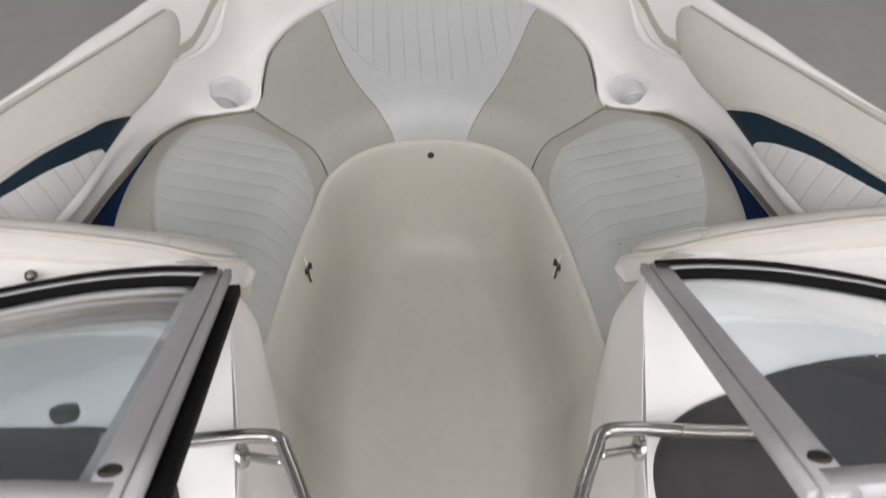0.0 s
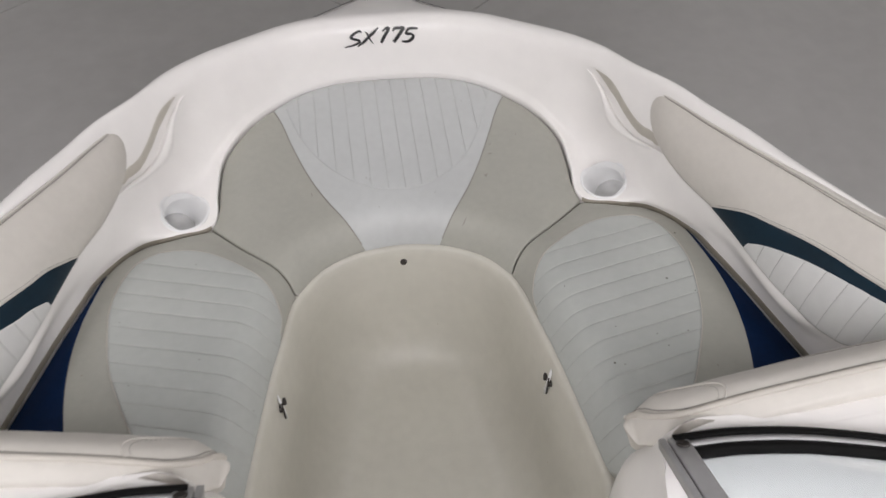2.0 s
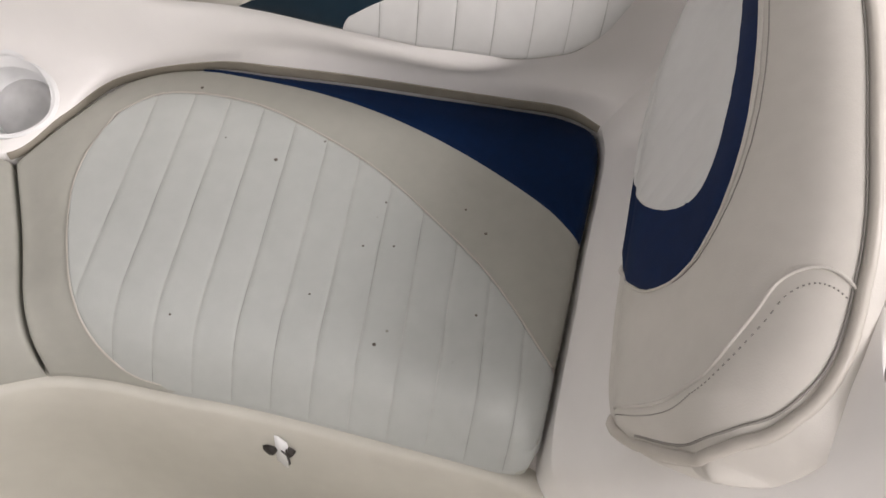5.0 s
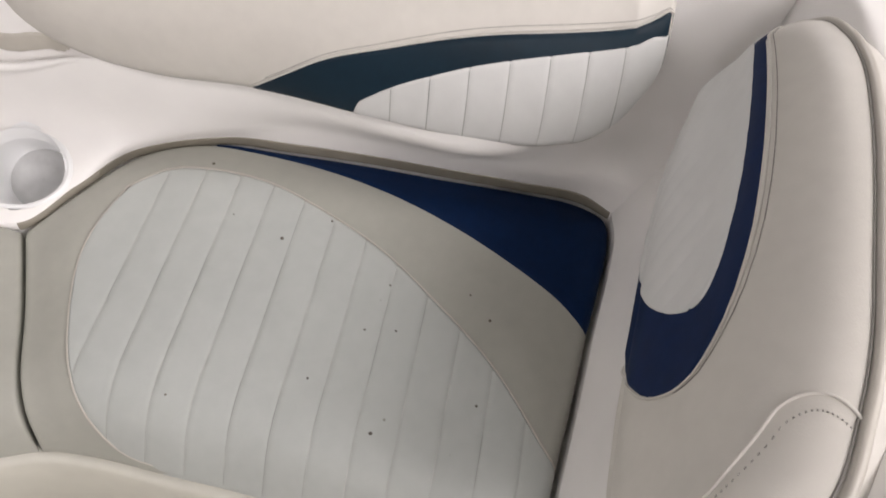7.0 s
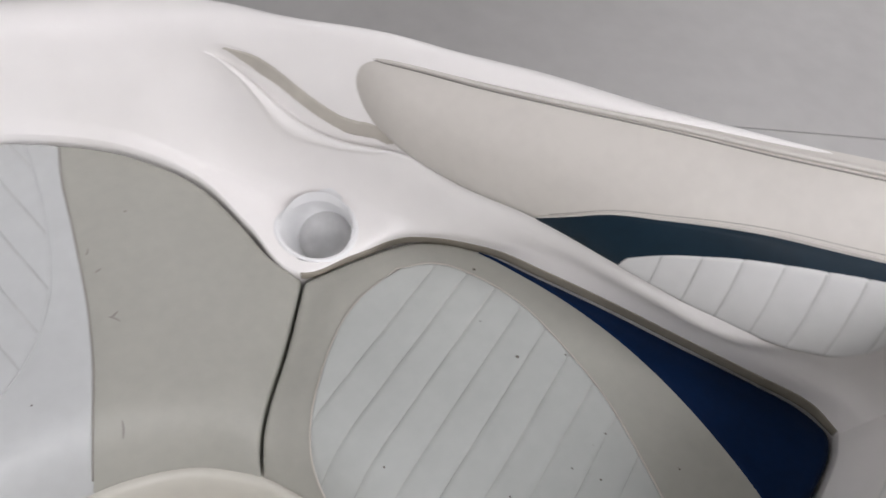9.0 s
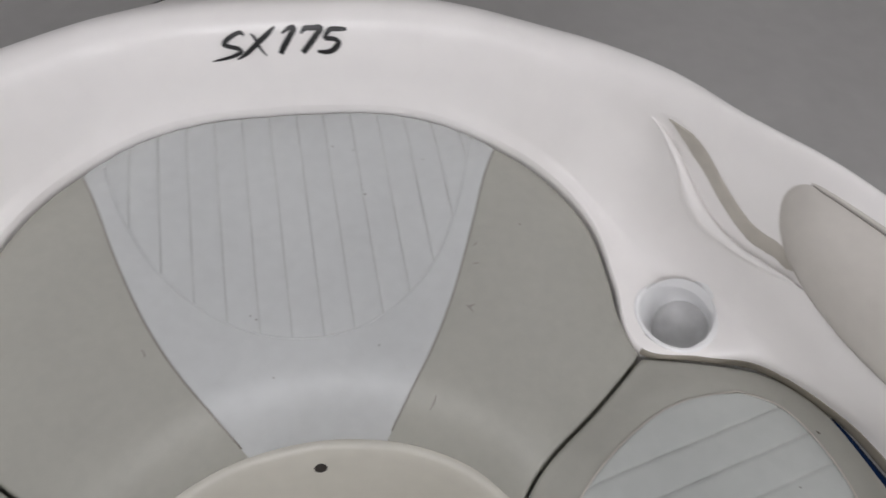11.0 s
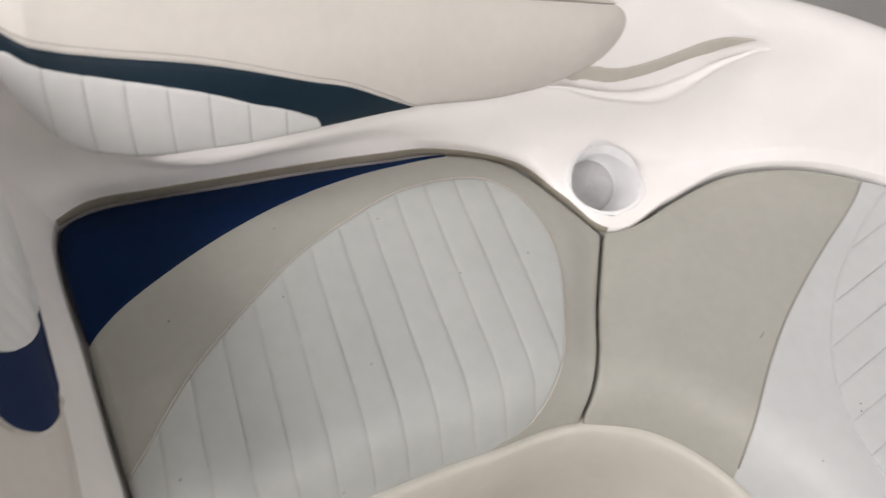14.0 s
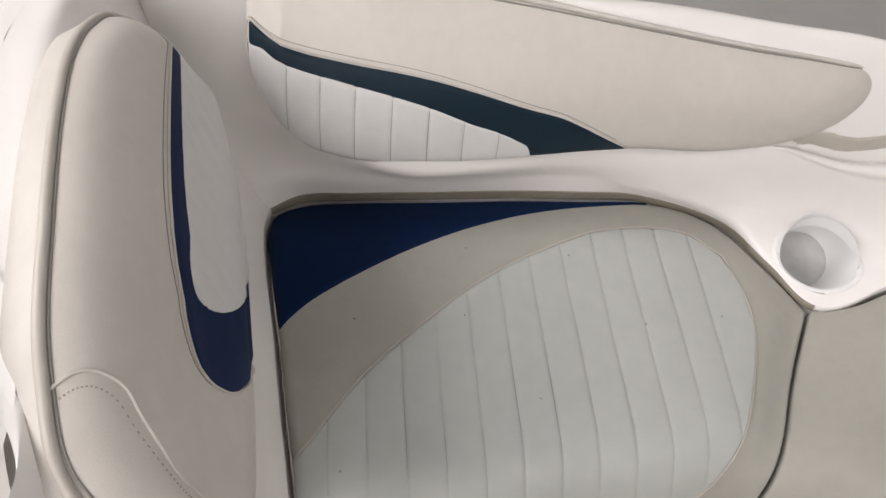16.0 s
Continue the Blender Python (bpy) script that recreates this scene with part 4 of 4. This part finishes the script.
def back_cushion(s, word):
    reach, low = (1.0, 0.0) if s > 0 else (0.962, 0.05)
    navy_up = lambda u: BR_NAVY_UP(u) - low * np.clip((np.asarray(u) - 0.369) / 0.05, 0, 1)
    white_up = lambda u: BR_WHITE_UP(u) - low * np.clip((np.asarray(u) - 0.43) / 0.05, 0, 1)

    def backrest(x, v, lift=0.0):
        P = backrest_surface(x, v, lift)
        P[..., 0] = 0.25 + (P[..., 0] - 0.25) * reach
        return P

    e = thing("backrest", (s * 0.5, -0.2, 0.55), "cream padded seat backrest with navy band and white quilted panel", "backrest", "bow seat backrests")
    x = np.r_[np.linspace(0.2502, 0.29, 24), np.linspace(0.295, 0.67, 52), np.linspace(0.675, 0.7078, 14)]
    v = np.r_[0, 0.01, 0.02, 0.03, 0.045, 0.06, 0.075, 0.09, np.linspace(0.12, 1, 34)]
    X, V = np.meshgrid(x, v, indexing="ij")
    P = backrest(X, V)
    last = P[:, -1:].copy()
    tall = (br_zt(x) - br_zb(x))[:, None] / 0.19
    last[..., 2] -= 0.015 * tall
    first = P[:, :1].copy()
    first[..., 1] -= 0.02 * tall
    foot = last.copy()
    foot[..., 2] = 0.12 * first[..., 2] + 0.88 * last[..., 2]
    foot[..., 1] += 0.012
    P = np.concatenate([first, P, last, foot], 1)
    caps = []
    for row, way in ((P[:1], -1), (P[-1:], 1)):
        mid = row.mean(1, keepdims=True)
        caps.append([row * k + mid * (1 - k) + np.array((way * 0.008 * (1 - k * k), 0, 0)) for k in (0.92, 0.8, 0.6, 0.3, 0.02)])
    P = np.concatenate(caps[0][::-1] + [P] + caps[1])
    part("cover", side(grid(P, closed=True), s), IVORY, e)
    part("band", side(grid(patch(backrest, 0.3671 + 0.3364 * (1 - np.cos(np.pi / 2 * np.linspace(0, 1, 90))), BR_NAVY_LO, navy_up, 0.0012)), s), BLUE, e, "navy vinyl band")
    us = 0.4276 + 0.2719 * np.r_[1 - np.cos(np.pi / 2 * np.linspace(0, 1, 30, endpoint=False)), np.ones(1)]
    us = np.unique(np.r_[us, np.linspace(0.4276, 0.6995, 110)])
    rows = []
    for k, u in enumerate(us):
        vv = np.linspace(float(BR_WHITE_LO(u)), float(white_up(u)), 44)
        flute = np.abs(np.sin(np.pi * (38.5 * u - 6.7 * vv))) ** 0.7
        lf = 0.0016 + 0.0008 * flute
        lf[-1] = lf[0] = 0.0008
        rows.append(backrest(np.full(44, u), vv, lf))
    part("quilted_panel", side(grid(np.stack(rows)), s), WHITE_SIDE, e, "white vinyl panel with slanting flutes")
    line = 0.3671 + 0.3364 * (1 - np.cos(np.pi / 2 * np.linspace(0, 1, 120)))
    lower = line[BR_NAVY_LO(line) > 0.03][::-1]
    loop = np.concatenate([np.column_stack([lower, BR_NAVY_LO(lower) - 0.008]), np.column_stack([line, navy_up(line) + 0.008])])
    part("seam_piping", side(tube(backrest(loop[:, 0], loop[:, 1], 0.0006), 0.0011, 6), s), IVORY, e)
    part("stitching", side(tube(backrest(line, navy_up(line) + 0.026, 0.0002), 0.0005, 5), s), THREAD, e)
    rim = catmull([(0.7045, 0.60), (0.703, 0.75), (0.695, 0.84), (0.66, 0.88), (0.50, 0.885), (0.34, 0.885), (0.295, 0.88), (0.270, 0.84), (0.257, 0.72),
                   (0.2515, 0.52), (0.2535, 0.33), (0.261, 0.17), (0.275, 0.06), (0.30, 0.02)], 150)
    part("edge_piping", side(tube(backrest(rim[:, 0], rim[:, 1], 0.0005), 0.0042, 8), s), PIPING, e, "raised cream edge piping")
    seam = catmull([(0.338, 0.885), (0.347, 0.82), (0.347, 0.76), (0.338, 0.71), (0.324, 0.685), (0.305, 0.64), (0.292, 0.60), (0.285, 0.52), (0.282, 0.40),
                    (0.284, 0.25), (0.293, 0.09)], 120)
    part("seam_piping", side(tube(backrest(seam[:, 0], seam[:, 1], 0.0004), 0.0012, 6), s), IVORY, e)
    fall = catmull([(0.330, 0.885), (0.338, 0.82), (0.338, 0.77), (0.330, 0.73), (0.317, 0.705), (0.298, 0.655), (0.285, 0.60), (0.2785, 0.52), (0.276, 0.40),
                    (0.278, 0.25), (0.287, 0.09)], 400)
    dashes = [tube(backrest(fall[k:k + 3, 0], fall[k:k + 3, 1], 0.0001), 0.0005, 5) for k in range(0, 395, 5)]
    part("stitching", side(join(*dashes), s), THREAD, e)
    gap = catmull([(0.700, 0.74), (0.692, 0.82), (0.66, 0.858), (0.50, 0.863), (0.34, 0.863), (0.300, 0.857), (0.277, 0.82), (0.264, 0.71), (0.2585, 0.52),
                   (0.2605, 0.33), (0.268, 0.18)], 130)
    part("seam", side(tube(backrest(gap[:, 0], gap[:, 1], 0.0002), 0.0009, 5), s), THREAD, e)


for s, word in SIDES:
    back_cushion(s, word)


# ---------------------------------------------------------------- fittings
def cup_holder(s):
    q = DECK.reshape(-1, 3)
    q = q[np.hypot(q[:, 0] - CUP[0], q[:, 1] - CUP[1]) < 0.055]
    fit = np.linalg.lstsq(np.column_stack([q[:, :2] - CUP, np.ones(len(q))]), q[:, 2], rcond=None)[0]
    z = fit[2] + 0.0004
    ax = (-fit[0] * s, -fit[1], 1)
    prof = [(0.0520, -0.004), (0.0506, 0.0008), (0.0474, 0.0022), (0.0446, 0.0014), (0.0433, -0.0010), (0.0424, -0.005), (0.0418, -0.010), (0.0400, -0.040),
            (0.0372, -0.066), (0.0350, -0.069), (0.020, -0.0695), (0.0005, -0.0695)]
    v, f = revolve(prof, (s * CUP[0], CUP[1], z), ax, 48)
    flat = DECK.reshape(-1, 3)
    for k in range(48 * 4):
        d = np.hypot(flat[:, 0] - abs(v[k, 0]), flat[:, 1] - v[k, 1])
        near = flat[np.argsort(d)[:18]]
        own = np.linalg.lstsq(np.column_stack([near[:, :2] - (abs(v[k, 0]), v[k, 1]), np.ones(18)]), near[:, 2], rcond=None)[0]
        v[k, 2] = own[2] + prof[k // 48][1]
    c = part("cup_holder", (v, f), CUP_WHITE, boat, "white recessed round cup holder", sharp=32)
    # added disc: the shade in the cup's bottom, put in as grey colour
    mat = revolve([(0.0345, -0.0690), (0.0320, -0.0665), (0.020, -0.0662), (0.019, -0.0672), (0.0005, -0.0672)], (s * CUP[0], CUP[1], z), ax, 40)
    part("base_pad", mat, CUP_SHADE, c, "grey disc coloured as shade in the cup holder's bottom")


for s, _ in SIDES:
    cup_holder(s)


def screw(at, axis, r=0.006, mat=None, parent=None):
    return part("screw", revolve([(r, 0), (r, 0.0015), (r * 0.8, 0.003), (r * 0.35, 0.0032), (0.0003, 0.0015)], at, axis, 16), mat or STEEL, parent or boat)


part("drain_plug", revolve([(0.0078, -0.003), (0.0072, 0.001), (0.005, 0.0016), (0.0003, 0.0017)], (0, .3822, .315), (0, -1, 0.25), 20), HOLE, boat, "small dark drain hole")


def strap_clip(s):
    """A small clear plate with two screws on the footwell's wall."""
    at = np.array((0.2400, 0.075, 0.300))
    v, f = block((-0.001, -0.011, -0.030), (0.001, 0.011, 0.030), 0.0008)
    c = part("strap_clip", side((v @ np.array([(1, 0, -0.12), (0.22, 1, 0), (0.12, 0, 1)]) + at, f), s), CUP_WHITE, boat, "small moulded clip with two dark screws")
    for y, z in ((0.066, 0.304), (0.084, 0.298)):
        w = revolve([(0.0072, -0.004), (0.0072, 0.0022), (0.0055, 0.0036), (0.0003, 0.0038)], (0.2395 - 0.2 * (y - 0.075), y, z), (-1, 0.2, 0.12), 16)
        part("screw", side(w, s), HOLE, c)
    part("slot", side(block((0.2360, 0.0635, 0.272), (0.2388, 0.0648, 0.322), 0.0003), s), HOLE, c)


for s, _ in SIDES:
    strap_clip(s)


def bow_light():
    at = (-0.012, 1.030, 0.560)
    base = part("bow_light", revolve([(0.030, -0.01), (0.030, 0.004), (0.026, 0.010), (0.012, 0.012), (0.0004, 0.012)], at, (0, 0.25, 1), 28), CHROME, boat, "dark chrome bow light on the nose")
    prof = [(0.020, 0.0), (0.021, 0.012), (0.018, 0.028), (0.011, 0.040), (0.0004, 0.044)]
    v, f = revolve(prof, (0, 0, 0), (0, 0, 1), 28)
    v = v * (1, 1.7, 1) + np.array(at) + (0, 0.018, 0.008)
    part("lamp_cap", (v, f), CHROME, base)


bow_light()


# brush strokes of the model's letters, in letter widths: points with the stroke's half width
STROKES = (
    ((0.245, 0.86, .035), (0.222, 0.97, .040), (0.185, 0.93, .042), (0.115, 0.74, .048), (0.095, 0.60, .050), (0.140, 0.50, .050), (0.198, 0.40, .050), (0.215, 0.30, .046), (0.160, 0.16, .040), (0.080, 0.07, .030), (0.0, 0.02, .012)),
    ((0.472, 1.06, .020), (0.420, 0.86, .048), (0.330, 0.52, .052), (0.245, 0.18, .042), (0.180, 0.0, .016)),
    ((0.292, 0.90, .016), (0.318, 0.76, .034), (0.350, 0.40, .032), (0.395, 0.05, .012)),
    ((0.520, 0.82, .018), (0.580, 0.98, .042), (0.612, 0.98, .050), (0.575, 0.68, .056), (0.525, 0.32, .058), (0.500, 0.08, .052)),
    ((0.660, 0.76, .020), (0.690, 0.93, .048), (0.750, 0.93, .052), (0.812, 0.92, .052), (0.775, 0.70, .056), (0.715, 0.34, .060), (0.665, 0.06, .052)),
    ((1.000, 0.82, .030), (0.950, 0.84, .048), (0.872, 0.83, .048), (0.845, 0.66, .046), (0.835, 0.55, .046), (0.900, 0.51, .052), (0.935, 0.38, .058), (0.905, 0.14, .058), (0.845, 0.03, .052), (0.775, 0.08, .036)),
)


def lettering():
    """The model's letters, brushed in black on the coaming's inner face."""
    geos = []
    for stroke in STROKES:
        p = catmull([(x * 0.164, h * 0.031, r * 0.062) for x, h, r in stroke], 40)
        t = np.gradient(p[:, :2], axis=0)
        n = np.stack([-t[:, 1], t[:, 0]], 1)
        n /= np.maximum(np.linalg.norm(n, axis=1, keepdims=True), 1e-9)
        # a slanted flat brush
        r = p[:, 2:] * (0.72 + 0.28 * np.abs(n @ np.array((0.8, -0.6))))[:, None]
        flat = np.stack([p[:, :2] + n * r * k for k in (-1, -0.3, 0.3, 1)], 1)
        rows = []
        for x, h in flat.reshape(-1, 2):
            x -= 0.089
            col = DECK[np.argmin(np.abs(DECK[:60, 88, 0] - abs(x)))]
            zz = 0.557 + h + 0.03 * x
            rows.append((x, np.interp(zz, col[37:154, 2], col[37:154, 1]) - 0.0016, zz + 0.0006))
        geos.append(grid(np.array(rows).reshape(40, 4, 3)))
    part("model_lettering", join(*geos), INK, boat, "black brushed lettering SX175", smooth=False)


lettering()


def ribbon(path, wide, thick, across, up, s):
    """A flat strip along a path: wide along across, thick along up."""
    p = np.asarray(path, float)
    a, u = np.asarray(across, float), np.asarray(up, float)
    a, u = np.broadcast_to(a, p.shape), np.broadcast_to(u, p.shape)
    a = a / np.linalg.norm(a, axis=1, keepdims=True) * wide / 2
    u = u / np.linalg.norm(u, axis=1, keepdims=True) * thick / 2
    k = 0.85
    P = np.stack([p - a + u * k, p - a * k + u, p + a * k + u, p + a + u * k, p + a - u * k, p + a * k - u, p - a * k - u, p - a - u * k], 1)
    v, f = grid(P, closed=True)
    n = len(p)
    f = [tuple(q) for q in f] + [tuple(range(8)), tuple(range(8 * (n - 1), 8 * n))[::-1]]
    return side((v, f), s)


def windscreen(s, word):
    pts = np.array([(.262, -.303, .726), (.33, -.302, .727), (.42, -.313, .728), (.54, -.345, .728), (.66, -.40, .726), (.76, -.50, .724)])
    base = rail(pts, 8)
    rake = np.array((-0.02, -0.40, 0.27))
    lead = np.array((-0.016 if s > 0 else -0.040, -0.005, 0.0))
    n = len(base)
    t = np.linspace(0, 1, n)[:, None]
    up = rake + lead * (1 - t)
    face = np.cross(np.gradient(base, axis=0), up)
    face /= np.linalg.norm(face, axis=1, keepdims=True)
    w = part("windscreen", ribbon(base + up * 0.006, 0.010, 0.026, up, face, s), RUBBER, boat, "raked windscreen of clear glass in an aluminium frame")
    part("lower_rail", ribbon(base + up * 0.029, 0.010, 0.018, up, face, s), ALU, w)
    part("gasket", ribbon(base + up * 0.051, 0.012, 0.014, up, face, s), RUBBER, w)
    g0, g1 = base + up * 0.06, base + up * 0.98
    G = np.stack([g0 + (g1 - g0) * q for q in np.linspace(0, 1, 6)], 1)
    G2 = np.concatenate([G, (G + face[:, None] * 0.004)[:, ::-1]], 1)
    glass = part("glass", outward(side(grid(G2, closed=True), s)), GLASS, w, "clear glass pane", smooth=False)
    glass.visible_shadow = False
    part("upper_rail", ribbon(base + up * 1.0, 0.022, 0.020, up, face, s), ALU, w)
    q = np.linspace(0, 1.03, 8)[:, None]
    post = base[0] + up[0] * q
    across = np.cross(face[0], up[0])
    out = across / np.linalg.norm(across)
    out = out if out[0] > 0 else -out
    part("post", ribbon(post + out * 0.005, 0.022, 0.020, out, face[0], s), ALU, w)
    part("post_edge", ribbon(post - out * 0.012 - face[0] * 0.004, 0.008, 0.012, out, face[0], s), ALU, w)
    for k in (0.035, 0.955):
        c = base[0] + up[0] * k + out * 0.006 - face[0] * 0.0095
        part("screw", side(revolve([(0.0075, 0), (0.0075, 0.002), (0.005, 0.0035), (0.003, 0.001), (0.0003, 0.001)], c, -face[0], 16), s), HOLE, w)
    if s < 0:
        # the middle pane, folded open against the port side
        fold = base[0] + up[0] * np.linspace(0.02, 1.02, 8)[:, None] + face[0] * 0.014
        part("folded_frame", ribbon(fold + out * 0.020, 0.022, 0.016, out, face[0], s), ALU, w, "frame of the folded middle pane")
        part("seal", ribbon(fold - out * 0.004, 0.006, 0.014, out, face[0], s), RUBBER, w)
        part("folded_frame", ribbon(fold - out * 0.011, 0.004, 0.014, out, face[0], s), ALU, w)
        part("seal", ribbon(fold - out * 0.020, 0.013, 0.014, out, face[0], s), RUBBER, w, "black rubber edge seal")
        m = 36
        for k, wide, mat in ((0.080, 0.016, ALU_DARK), (0.112, 0.014, ALU), (0.142, 0.016, ALU_DARK), (0.184, 0.026, ALU_DARK)):
            part("folded_frame", ribbon(base[:m] + up[:m] * k + face[:m] * 0.020, wide, 0.012, up[:m], face[:m], s), mat, w)
        hi = base[:m] + up[:m] * 0.19 + face[:m] * 0.020
        pane = np.stack([hi + (base[:m] + up[:m] * 0.95 + face[:m] * 0.020 - hi) * k for k in np.linspace(0, 1, 5)], 1)
        pane2 = np.concatenate([pane, (pane + face[:m, None] * 0.004)[:, ::-1]], 1)
        g = part("glass", outward(side(grid(pane2, closed=True), s)), GLASS, w, "clear glass pane", smooth=False)
        g.visible_shadow = False
        part("latch_knob", side(revolve([(0.011, 0), (0.0115, 0.006), (0.009, 0.010), (0.0004, 0.011)], base[9] + up[9] * 0.65 + face[9] * 0.024, face[9], 24), s), DARK, w, "round dark latch knob")


for s, word in SIDES:
    windscreen(s, word)
part("snap_stud", revolve([(0.0075, 0), (0.0075, 0.003), (0.0055, 0.007), (0.0004, 0.008)], (-0.483, -0.300, 0.727), (0, 0.1, 1), 20), CHROME, boat, "dark steel snap stud")


def dash_pad(s):
    """The dark padded dash on a console, set back from the windscreen, with a rounded inner corner."""
    if s > 0:
        edge = [(.206, -1.0), (.206, -.62), (.210, -.555), (.228, -.518), (.262, -.492), (.312, -.472), (.352, -.455), (.42, -.438), (.50, -.430), (.62, -.432), (.74, -.45)]
    else:
        edge = [(.236, -1.0), (.240, -.66), (.250, -.590), (.268, -.548), (.300, -.518), (.345, -.506), (.42, -.505), (.52, -.505), (.62, -.505), (.74, -.51)]
    p = catmull(edge, 90)
    c = np.array((0.62, -0.95))
    rows = []
    for q, z in ((1.0, 0.718), (0.998, 0.726), (0.990, 0.730), (0.97, 0.733), (0.9, 0.735), (0.6, 0.738), (0.2, 0.740)):
        xy = c + (p - c) * q
        rows.append(np.column_stack([xy, np.full(len(xy), z)]))
    part("dash_pad", side(grid(np.stack(rows)), s), DARK, boat, "charcoal padded dash top")


for s, _ in SIDES:
    dash_pad(s)


def grab_rail(s):
    pts = [(.330, -.537, .752), (.26, -.533, .750), (.180, -.527, .748), (.160, -.530, .746), (.152, -.545, .744), (.128, -.60, .738), (.105, -.68, .725)]
    p = catmull(pts, 60)
    r = part("grab_rail", side(tube(p, 0.0075, 10), s), STEEL, boat, "bent stainless steel grab rail")
    part("bracket", side(tube(np.linspace((.150, -.553, .742), (.196, -.536, .724), 6), 0.005, 8), s), STEEL, r)
    v, f = revolve([(0.014, 0), (0.013, 0.003), (0.008, 0.005), (0.0003, 0.005)], (.201, -.534, .721), (-1, 0, 0.3), 20)
    part("flange", side((v, f), s), STEEL, r)
    part("bracket", side(tube(np.linspace((.322, -.537, .752), (.324, -.537, .715), 4), 0.006, 8), s), STEEL, r)


for s, _ in SIDES:
    grab_rail(s)
